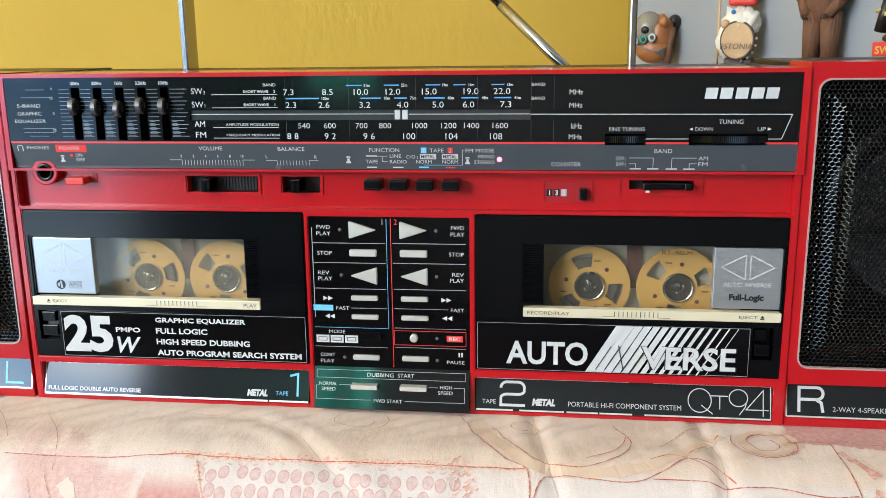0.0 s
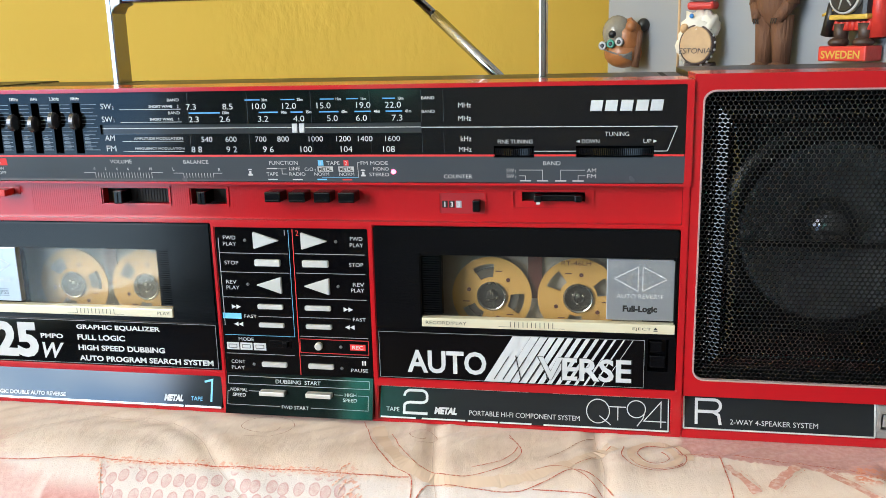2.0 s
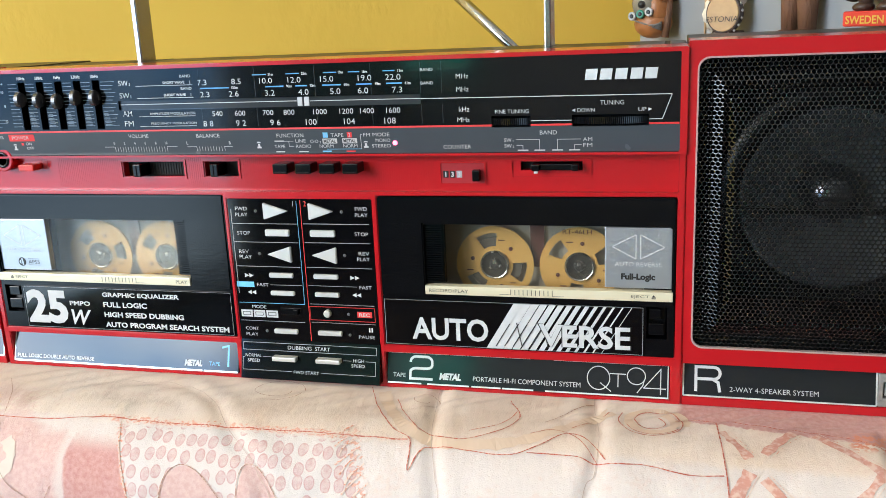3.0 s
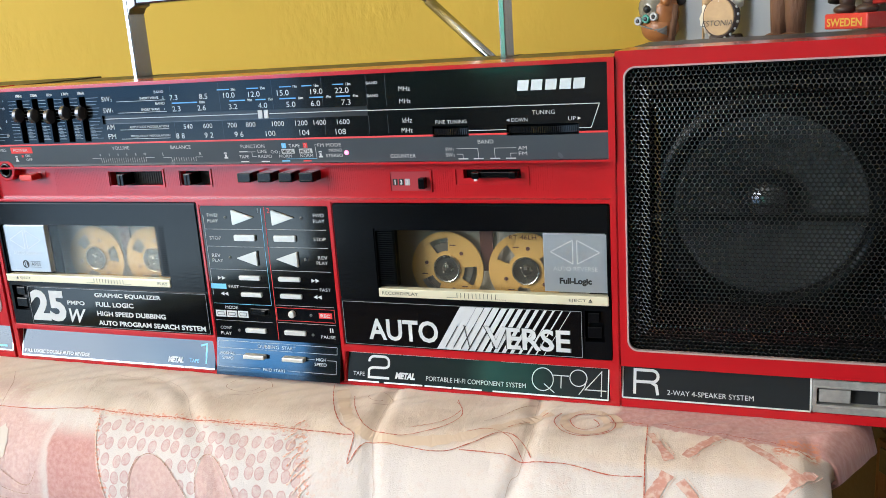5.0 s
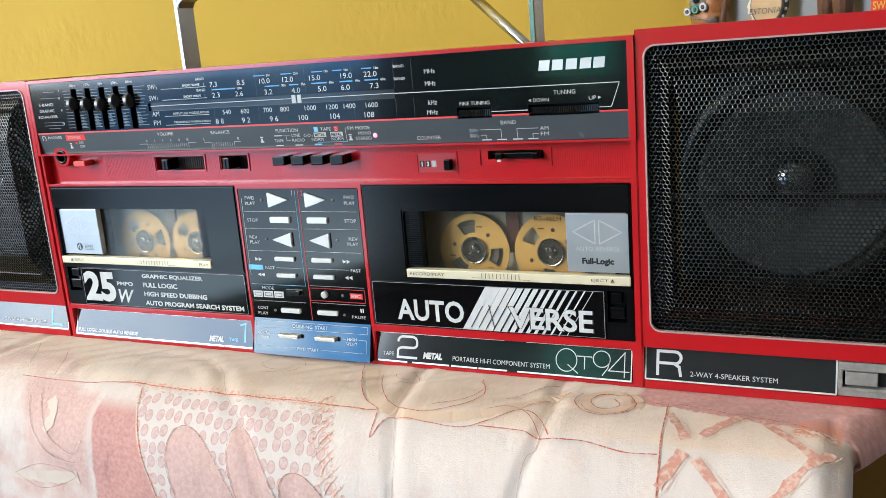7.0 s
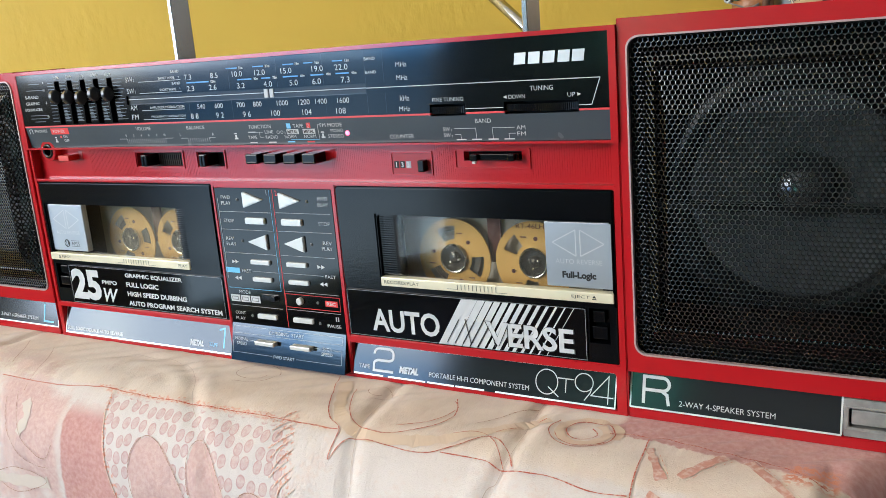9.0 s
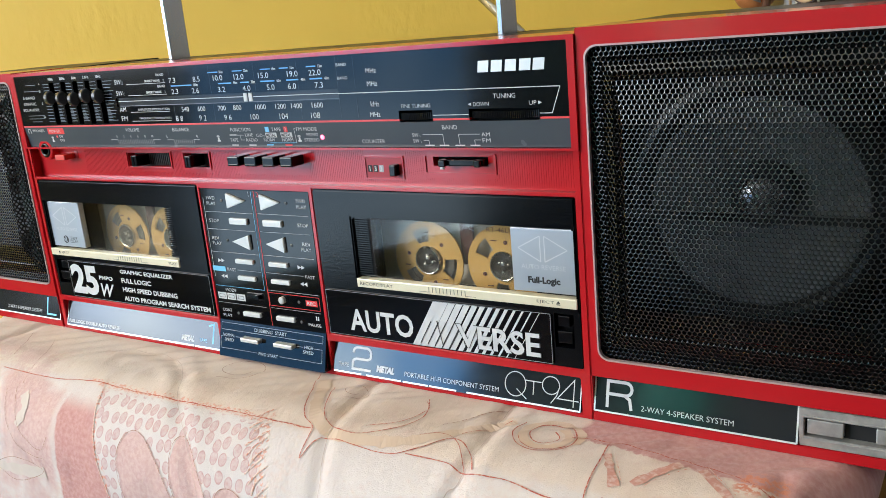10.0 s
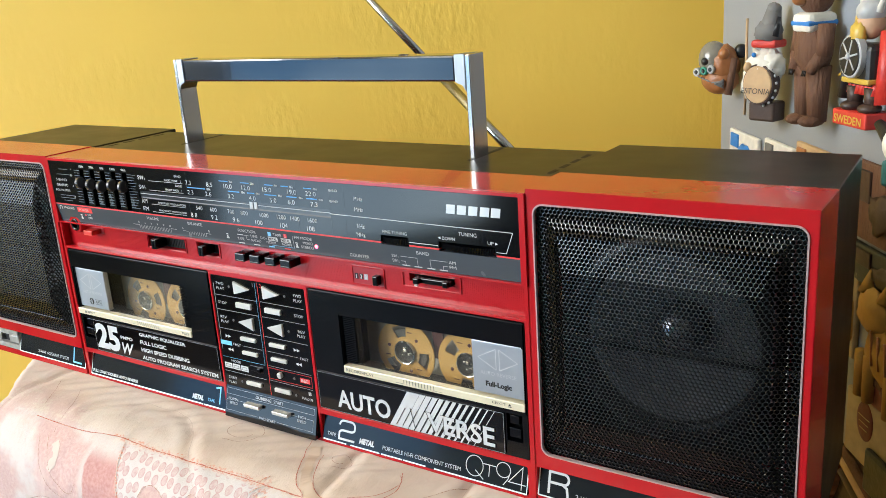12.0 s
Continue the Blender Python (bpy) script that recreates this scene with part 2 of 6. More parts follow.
def bar(key, x0, x1, z0, z1):
    mark(key, (x0, z0), (x1, z0), (x1, z1), (x0, z1))


def rule(key, x0, z0, x1, z1, w=0.3):
    d = Vector((x1 - x0, z1 - z0)).normalized() * w / 2
    mark(key, (x0 - d.y, z0 + d.x), (x0 + d.y, z0 - d.x), (x1 + d.y, z1 - d.x), (x1 - d.y, z1 + d.x))


def outline(key, x0, x1, z0, z1, w=0.3):
    for a in ((x0, z0, x1, z0), (x1, z0, x1, z1), (x1, z1, x0, z1), (x0, z1, x0, z0)):
        rule(key, *a, w)


def finish_writing():
    made = []
    for key, S in LETTERS.items():
        for s, x0, x1, z, h, bold, shear, squeeze in S["words"]:
            cu = bpy.data.curves.new("w", "FONT")
            cu.body, cu.size, cu.shear, cu.resolution_u = s, 1.0, shear, 3
            cu.offset = bold if bold else (-0.005 if h >= 1.6 else 0.0)
            made.append((key, new("w", cu), x0, x1, z, h, squeeze))
    bpy.context.view_layer.update()
    deps = bpy.context.evaluated_depsgraph_get()
    for key, ob, x0, x1, z, h, squeeze in made:
        S = LETTERS[key]
        me = bpy.data.meshes.new_from_object(ob.evaluated_get(deps))
        xs, ys = [v.co.x for v in me.vertices], [v.co.y for v in me.vertices]
        w0, h0 = max(xs) - min(xs), max(ys) - min(ys)
        sz = h / h0
        sx = (x1 - x0) / w0 if x1 is not None else sz * squeeze
        left = x0 if x1 is not None else x0 - sx * w0 / 2
        for v in me.vertices:
            zz = z + (v.co.y - min(ys) - h0 / 2) * sz
            v.co = Vector((left + (v.co.x - min(xs)) * sx, S["face"](zz) - 0.12, zz)) * MM
        if h >= 2.5:
            me.materials.clear()
            me.materials.append(S["material"])
            big = new(S["name"], me)
            big.parent = S["parent"]
        else:
            S["marks"].from_mesh(me)
            bpy.data.meshes.remove(me)
        cu = ob.data
        bpy.data.objects.remove(ob)
        bpy.data.curves.remove(cu)
    for S in LETTERS.values():
        bm = S["marks"]
        bm.normal_update()
        for f in bm.faces:
            if f.normal.y > 0:
                f.normal_flip()
        if len(bm.faces):
            tagged(part(S["name"], bm, S["material"], S["parent"], S["label"]), kind="stuff")


# ---------------------------------------------------------------- room
def setting(name, bm, material, label="", category=""):
    ob = link(name, bm, material)
    ob.matrix_world = ROOM
    return tagged(ob, label, category, kind="structure")


WALL_YELLOW = mat("yellow_wall_paint", (0.88, 0.57, 0.09), 0.62, var=0.06, vscale=5, bump=0.0010, bscale=85, stretch=(1.5, 1, 0.8))
# the brushed relief comes in patches
wt = WALL_YELLOW.node_tree
bmp = next(n for n in wt.nodes if n.type == "BUMP")
src = bmp.inputs["Height"].links[0].from_socket
patch = wt.nodes.new("ShaderNodeTexNoise")
patch.inputs["Scale"].default_value, patch.inputs["Detail"].default_value = 9.0, 2.0
wt.links.new(next(n for n in wt.nodes if n.type == "TEX_COORD").outputs["Object"], patch.inputs["Vector"])
pr = wt.nodes.new("ShaderNodeMapRange")
pr.interpolation_type = "SMOOTHSTEP"
pr.inputs["From Min"].default_value, pr.inputs["From Max"].default_value = 0.42, 0.68
pr.inputs["To Min"].default_value = 0.12
wt.links.new(patch.outputs["Fac"], pr.inputs["Value"])
mulh = wt.nodes.new("ShaderNodeMath")
mulh.operation = "MULTIPLY"
wt.links.new(src, mulh.inputs[0])
wt.links.new(pr.outputs[0], mulh.inputs[1])
wt.links.new(mulh.outputs[0], bmp.inputs["Height"])
WALL_WHITE = mat("white_wall_paint", (0.16, 0.15, 0.14), 0.7, var=0.05, vscale=4, bump=0.0004, bscale=60)
CEIL = mat("ceiling_paint", (0.75, 0.74, 0.72), 0.8, var=0.03, vscale=4)
FLOORM = mat("floor_wood", (0.07, 0.04, 0.024), 0.45, var=0.3, vscale=12, stretch=(0.15, 1, 1))
FRAME_WHITE = mat("window_frame_white", (0.75, 0.75, 0.74), 0.4)

setting("floor", boxes((-3.2, 1.7, -3.0, 0.12, -0.12, 0.0), unit=1), FLOORM, "brown wooden floor of the room", "floor")
setting("ceiling", boxes((-3.2, 1.7, -3.0, 0.12, 2.75, 2.85), unit=1), CEIL, "white painted ceiling", "ceiling")
setting("wall_north", boxes((-3.2, 1.7, 0.0, 0.12, 0.0, 2.75), unit=1), WALL_YELLOW, "mustard yellow wall with rough brushed paint", "wall")
setting("wall_south", boxes((-3.2, -3.02, -3.0, -2.88, 0.0, 2.75), (-3.02, -2.56, -3.0, -2.88, 0.0, 0.80), (-3.02, -2.56, -3.0, -2.88, 2.0, 2.75), (-2.56, 1.7, -3.0, -2.88, 0.0, 2.75), unit=1), WALL_WHITE, "plain pale wall with a narrow window opening", "wall")
setting("window_2", boxes((-3.02, -2.99, -2.97, -2.91, 0.80, 2.0), (-2.59, -2.56, -2.97, -2.91, 0.80, 2.0), (-2.99, -2.59, -2.97, -2.91, 0.80, 0.83), (-2.99, -2.59, -2.97, -2.91, 1.97, 2.0), (-2.80, -2.775, -2.96, -2.92, 0.83, 1.97), unit=1), FRAME_WHITE, "narrow white framed window", "window")
setting("wall_east", boxes((1.58, 1.7, -2.88, 0.0, 0.0, 2.75), unit=1), WALL_WHITE, "plain pale wall", "wall")
setting("wall_west", boxes((-3.2, -3.05, -2.88, -2.1, 0, 2.75), (-3.2, -3.05, -0.5, 0.0, 0, 2.75), (-3.2, -3.05, -2.1, -0.9, 0, 0.06), (-3.2, -3.05, -0.9, -0.5, 0, 0.95), (-3.2, -3.05, -2.1, -0.5, 2.6, 2.75), unit=1), WALL_WHITE, "plain pale wall with a balcony door and window opening", "wall")
w1 = setting("window_1", boxes((-3.17, -3.10, -2.1, -2.06, 0.06, 2.6), (-3.17, -3.10, -0.54, -0.5, 0.95, 2.6), (-3.17, -3.10, -0.94, -0.9, 0.06, 0.95), (-3.17, -3.10, -2.06, -0.94, 0.06, 0.12), (-3.17, -3.10, -0.9, -0.54, 0.95, 0.99), (-3.17, -3.10, -2.06, -0.54, 2.55, 2.6), unit=1), FRAME_WHITE, "white framed balcony door beside a window", "window")


def distance(name, strength, low, high, scale, lo, hi):
    """Soft patches of far light seen through an opening."""
    m = bpy.data.materials.new(name)
    m.use_nodes = True
    t = m.node_tree
    t.nodes.remove(t.nodes["Principled BSDF"])
    em = t.nodes.new("ShaderNodeEmission")
    em.inputs["Strength"].default_value = strength
    sn, sm, sr = t.nodes.new("ShaderNodeTexNoise"), t.nodes.new("ShaderNodeMix"), t.nodes.new("ShaderNodeMapRange")
    sn.inputs["Scale"].default_value, sn.inputs["Detail"].default_value = scale, 7.0
    sm.data_type = "RGBA"
    sm.inputs[6].default_value, sm.inputs[7].default_value = (*low, 1), (*high, 1)
    sr.inputs["From Min"].default_value, sr.inputs["From Max"].default_value = lo, hi
    t.links.new(sn.outputs["Fac"], sr.inputs["Value"])
    t.links.new(sr.outputs[0], sm.inputs[0])
    t.links.new(sm.outputs[2], em.inputs["Color"])
    t.links.new(em.outputs[0], t.nodes["Material Output"].inputs["Surface"])
    return m


SKYBACK = distance("distance_sky", 8.5, (0.03, 0.11, 0.23), (0.72, 0.90, 1.0), 1.3, 0.37, 0.57)
GREENBACK = distance("distance_green", 22.0, (0.004, 0.10, 0.075), (0.16, 0.62, 0.50), 5.0, 0.42, 0.62)
setting("backdrop_south", boxes((-5.0, -1.6, -3.6, -3.5, -0.5, 3.0), unit=1), GREENBACK, "blurred blue-green distance outside the narrow window", "backdrop")
setting("backdrop", boxes((-5.6, -5.5, -5.0, 3.0, -3.0, 4.0), unit=1), SKYBACK, "plain pale blue distance outside the window", "backdrop")

# ---------------------------------------------------------------- fridge
FRIDGE = pose(0.1505, 0.4148, 0, 0, 0, -55.0)
FRIDGE_GREY = mat("fridge_enamel", (0.27, 0.29, 0.315), 0.4, var=0.04, vscale=6, bump=0.00008, bscale=500)
fridge = tagged(new("refrigerator"), "tall grey enamelled refrigerator covered in souvenir magnets", "refrigerator")
fridge.matrix_world = FRIDGE
part("body", box(-0.024, 0.6, 0.0, 0.55, 0.02, 1.75, bev=0.008, unit=1), FRIDGE_GREY, fridge)
part("base", box(0.02, 0.58, 0.02, 0.53, 0.0, 0.02, unit=1), SLOT, fridge)

# ---------------------------------------------------------------- boombox: centre unit
def pierced(x0, x1, z0, z1, holes, y0, y1, bev=0.0):
    """One panel from y0 to y1 with rectangular openings right through it."""
    xs = sorted({x0, x1, *[v for h in holes for v in h[:2]]})
    zs = sorted({z0, z1, *[v for h in holes for v in h[2:]]})
    bm = bmesh.new()
    grid = {}

    def at(i, k):
        if (i, k) not in grid:
            grid[i, k] = bm.verts.new((xs[i] * MM, y0 * MM, zs[k] * MM))
        return grid[i, k]

    for i in range(len(xs) - 1):
        for k in range(len(zs) - 1):
            mx, mz = (xs[i] + xs[i + 1]) / 2, (zs[k] + zs[k + 1]) / 2
            if not any(h[0] < mx < h[1] and h[2] < mz < h[3] for h in holes):
                bm.faces.new((at(i, k), at(i + 1, k), at(i + 1, k + 1), at(i, k + 1)))
    r = bmesh.ops.extrude_face_region(bm, geom=bm.faces[:])
    for g in r["geom"]:
        if isinstance(g, bmesh.types.BMVert):
            g.co.y = y1 * MM
    bmesh.ops.recalc_face_normals(bm, faces=bm.faces[:])
    if bev:
        sharp = [e for e in bm.edges if len(e.link_faces) == 2 and e.calc_face_angle() > 1.0]
        bmesh.ops.bevel(bm, geom=sharp, offset=bev * MM, segments=2, affect="EDGES")
    return bm


radio = tagged(new("boombox"), "red and black twin cassette boombox with raised handle on upholstered backrest", "boombox")
radio.location = (0, 0, 0.84)

body = part("front_frame", pierced(-187.0, 176.2, 3.5, 164.2, [
    (-184.6, 173.4, 120.4, 162.4), (-184.6, 173.4, 102.0, 119.2), (-184.0, -44.4, 26.0, 100.4), (35.4, 173.0, 26.0, 100.4),
    (-42.4, 32.8, 5.4, 98.6), (-183.0, -45.4, 5.8, 22.8), (35.0, 171.2, 5.8, 22.0)], -0.8, 35, bev=0.45), RED, radio, "glossy red plastic front frame")
part("rear_shell", box(-187.0, 176.3, 35, 104, 3.5, 163.6, bev=1.5), SHELL, radio, "dark glossy plastic rear shell")
for x in (-150, -62, 60, 140):
    part("foot", box(x - 15, x + 15, 2, 16, 1.0, 3.6, bev=0.8), FOOT, radio, "tan rubber foot")
for i in range(4):
    y = 43 + i * 13.5
    part("vent_slot", boxes((165.6, 168.2, y, y + 9, 163.4, 163.75)), SLOT, radio)
    part("vent_slot", boxes((-181, -178.4, y, y + 9, 163.4, 163.75)), SLOT, radio)
part("handle_groove", boxes((-125.2, -122.8, 62, 101, 163.4, 163.75)), SLOT, radio)
part("handle_groove", boxes((107.2, 109.8, 62, 101, 163.4, 163.75)), SLOT, radio)

DY = -2.0      # the dial's face stands proud of the decks
part("dial_bezel", ring_frame([(-186.8, 119.4), (176.3, 119.4), (176.3, 164.0), (-186.8, 164.0)], [(-184.5, 120.4), (173.3, 120.4), (173.3, 162.4), (-184.5, 162.4)], DY - 0.3, 3), RED, radio, "glossy red bezel round the dial")
# dial panel, with wells for the sliders and the two tuning wheels
dial = part("dial_panel", pierced(-184.4, 173.2, 133.2, 162.2, [(92.2, 109.7, 133.2, 136.9), (127.8, 160.5, 133.2, 136.9), (-95.0, 60.0, 142.9, 147.5)] + [(-151.6 + 10.78 * i, -147.4 + 10.78 * i, 133.9, 157.9) for i in range(5)], DY, 6), DIAL, radio, "gloss black tuning dial panel")
part("slider_well", boxes((-151.7, -104.4, 6, 8, 133.2, 158.5)), SLOT, radio)
part("wheel_well", box(92.0, 110.0, 6, 8, 131, 137.5), SLOT, radio)
part("wheel_well", box(127.6, 160.7, 6, 8, 131, 137.5), SLOT, radio)
def strip_face(z):
    return DY + 0.2 + (132.3 - z) * 0.15


bm = pierced(-184.2, 173.3, 120.5, 132.3, [(92.2, 109.7, 131.8, 132.3), (127.8, 160.5, 131.8, 132.3)], 0.0, 6)
for v in bm.verts:
    if v.co.y < 0.003:
        v.co.y = strip_face(v.co.z / MM) * MM
strip = part("legend_strip", bm, STRIP, radio, "slate grey legend strip")
part("red_line", boxes(*[(a, b, DY + 0.05, 4, 132.35, 133.15) for a, b in ((-184.2, 92.2), (109.7, 127.8), (160.5, 173.0))]), PRED, radio)


def slider_knob():
    bm = boxes((-1.6, 1.6, -1.5, 6, -1.4, 1.4), bev=0.3)
    b2 = lathe(bmesh.new(), [(3.3, -2.0), (4.0, -1.4), (4.0, 1.0), (3.3, 1.6)], 0, 0, 24)
    for v in b2.verts:
        v.co = Vector((v.co.y * 0.85, v.co.x * 0.9 - 0.0022, v.co.z))
    me = bpy.data.meshes.new("k")
    b2.to_mesh(me)
    bm.from_mesh(me)
    bpy.data.meshes.remove(me)
    return bm


KNOB = mat("slider_grey", (0.085, 0.085, 0.09), 0.24, metal=0.6, var=0.2)
for i, v in enumerate((149.4, 148.9, 148.2, 149.8, 149.4)):
    k = part("slider_knob", slider_knob(), KNOB, radio, "dark grey equalizer slider knob", smooth=False)
    k.location = ((-149.5 + 10.78 * i) * MM, DY * MM, v * MM)


def ribbed_wheel(r, w, ribs):
    bm = bmesh.new()
    n = ribs * 2
    rings = [[bm.verts.new(((r - (0.25 if i % 2 else 0)) * MM * math.cos(2 * math.pi * i / n), (r - (0.25 if i % 2 else 0)) * MM * math.sin(2 * math.pi * i / n), z * MM)) for i in range(n)] for z in (-w / 2, w / 2)]
    for i in range(n):
        bm.faces.new((rings[0][i], rings[0][(i + 1) % n], rings[1][(i + 1) % n], rings[1][i]))
    bm.faces.new(rings[0]), bm.faces.new(rings[1])
    bmesh.ops.recalc_face_normals(bm, faces=bm.faces[:])
    return bm


for x, r, ribs, lab in ((101.0, 22, 150, "black ribbed fine tuning wheel"), (144.2, 44, 330, "black ribbed tuning wheel")):
    w = part("tuning_wheel", ribbed_wheel(r, 3.0, ribs), BLACK, radio, lab)
    w.location = (x * MM, (r + DY - (0.9 if r < 30 else 1.2)) * MM, 134.3 * MM)

# needle
part("needle", boxes((-0.2, 2.3, -1.3, 2, 143.1, 147.3), (3.2, 5.7, -1.3, 2, 143.1, 147.3), bev=0.2), WHITE, radio, "white tuning needle of two bars")

# ribbed red band with its sliders and push buttons
holes = [(-101.2, -66.8, 108.8, 116.3), (-55.0, -37.0, 108.8, 116.3), (66.6, 76.9, 107.6, 112.0), (103.8, 131.7, 111.5, 115.6)]
bm = pierced(-184.5, 173.3, 102.0, 119.2, holes, 4.2, 9)
band = part("control_band", bm, RED, radio, "red ribbed control band")
bm = bmesh.new()
x = -140.0
while x < 172:
    lo, hi = 103.0, 118.6
    cut = next((h for h in ((-102.5, -65.5), (-56.5, -35.5), (-16, 30.5), (65.4, 88), (98.8, 136)) if h[0] < x < h[1]), None)
    if cut is None:
        add_box(bm, x, x + 0.55, 4.13, 4.4, lo, hi)
    else:
        add_box(bm, x, x + 0.55, 4.13, 4.4, 103.0, 106.0)
    x += 1.1
part("rib_field", bm, RED, band)
for x0, x1, z0, z1 in ((-101.2, -66.8, 108.8, 116.3), (-55.0, -37.0, 108.8, 116.3), (103.8, 131.7, 111.5, 115.6)):
    part("slot_well", box(x0, x1, 9, 10, z0, z1), SLOT, radio)
for x0, x1, z0, z1 in ((-102.6, -65.4, 107.6, 117.4), (-56.4, -35.6, 107.6, 117.4), (65.6, 87.8, 104.8, 115.8), (99.2, 135.7, 107.8, 116.8)):
    part("slot_rim", ring_frame(round_rect(x0, x1, z0, z1, 0.5, 2), round_rect(x0 + 0.8, x1 - 0.8, z0 + 0.8, z1 - 0.8, 0.4, 2), 3.6, 4.4), RED, band)
part("volume_slider", boxes((-92.6, -88.2, -1.2, 9, 109.4, 115.6), (-90.8, -90.2, -1.7, 0, 109.8, 115.2), bev=0.4), BLACK, radio, "black volume slider")
track = part("volume_track", box(-88, -67.2, 7.6, 9, 109.2, 115.9), SLOT, radio)
for i in range(13):
    part("track_rib", box(-87 + 1.5 * i, -86.4 + 1.5 * i, 7.2, 7.7, 109.2, 115.9), SLOT, track)
part("balance_slider", boxes((-49.6, -45.4, -1.2, 9, 109.4, 115.6), (-48.0, -47.4, -1.7, 0, 109.8, 115.2), bev=0.4), BLACK, radio, "black balance slider")
for x0, x1 in ((-14.6, -6.8), (-3.0, 5.0), (9.2, 16.9), (20.8, 28.6)):
    b = part("push_button", boxes((x0, x1, -4.6, 8, 111.4, 116.2), (x0 + 0.4, x1 - 0.4, -4.9, -4, 111.8, 112.6), bev=0.5), BLACK, radio, "black push button")
part("power_button", boxes((-158.4, -149.4, -3.0, 8, 112.8, 116.0), bev=0.4), RED_BUTTON, radio, "orange red power button")
part("power_slot", boxes((-148.9, -146.0, 4.0, 4.15, 112.8, 117.4)), RED_DARK, radio)
bm = lathe(bmesh.new(), [(6.4, 4.5), (6.4, -0.2), (5.9, -0.5), (4.6, -0.5)], -169.8, 118.6, 40)
part("jack_collar", bm, RED, radio, "red headphone jack collar")
part("jack_ring", lathe(bmesh.new(), [(4.3, 3), (4.3, -0.8), (3.8, -1.2), (3.0, -1.2), (2.7, -0.7)], -169.6, 118.4, 32), BLACK, radio, "black headphone jack ring", smooth=True)
part("jack_hole", lathe(bmesh.new(), [(2.75, -0.78), (0.05, -0.78)], -169.6, 118.4, 24), SLOT, radio)
# counter
part("counter_recess", boxes((66.4, 87.0, 4.0, 4.19, 105.6, 115.0)), RED_DARK, band)
part("counter_window", boxes((66.7, 76.8, 4.6, 7, 107.7, 111.9)), SLOT, radio)
for i in range(3):
    part("counter_wheel", boxes((67.3 + 3.2 * i, 70.1 + 3.2 * i, 3.9, 6, 108.1, 111.5), bev=0.3), SLOT if i < 2 else GREY, radio)
part("reset_button", box(81.8, 85.2, 0.4, 8, 106.9, 112.2, bev=0.5), BLACK, radio, "black counter reset button")
bw = part("band_knob", boxes((110.0, 131.0, 1.0, 8, 112.0, 114.9), (109.4, 113.0, -1.2, 6, 111.9, 115.0), (127.2, 130.4, -1.0, 6, 111.9, 115.0), bev=0.5), BLACK, radio, "black band selector knob")
part("band_mark", boxes((110.6, 112.2, -1.35, 0, 111.0, 111.9)), WHITE, radio)

# ---------------------------------------------------------------- cassette decks
HUBIN = mat("hub_dark", (0.022, 0.02, 0.018), 0.35)
def reel(cx, cz, phase):
    bm = bmesh.new()
    n = 72
    radii = (7.0, 8.9, 15.6, 19.0)
    grid = {}
    for k, yy in enumerate((16.5, 17.3)):
        for j, r in enumerate(radii):
            for i in range(n):
                a = 2 * math.pi * i / n
                grid[k, j, i] = bm.verts.new(((cx + r * math.cos(a)) * MM, yy * MM, (cz + r * math.sin(a)) * MM))

    def cut(i):
        a = (360 * (i + 0.5) / n - phase) % 120
        return a < 19 or a > 101

    for j in range(3):
        for i in range(n):
            i2 = (i + 1) % n
            if j == 1 and cut(i):
                continue
            bm.faces.new((grid[0, j, i], grid[0, j, i2], grid[0, j + 1, i2], grid[0, j + 1, i]))
            bm.faces.new((grid[1, j, i], grid[1, j, i2], grid[1, j + 1, i2], grid[1, j + 1, i]))
    for i in range(n):
        i2 = (i + 1) % n
        for j in (0, 3):
            bm.faces.new((grid[0, j, i], grid[0, j, i2], grid[1, j, i2], grid[1, j, i]))
    bmesh.ops.recalc_face_normals(bm, faces=bm.faces[:])
    return bm


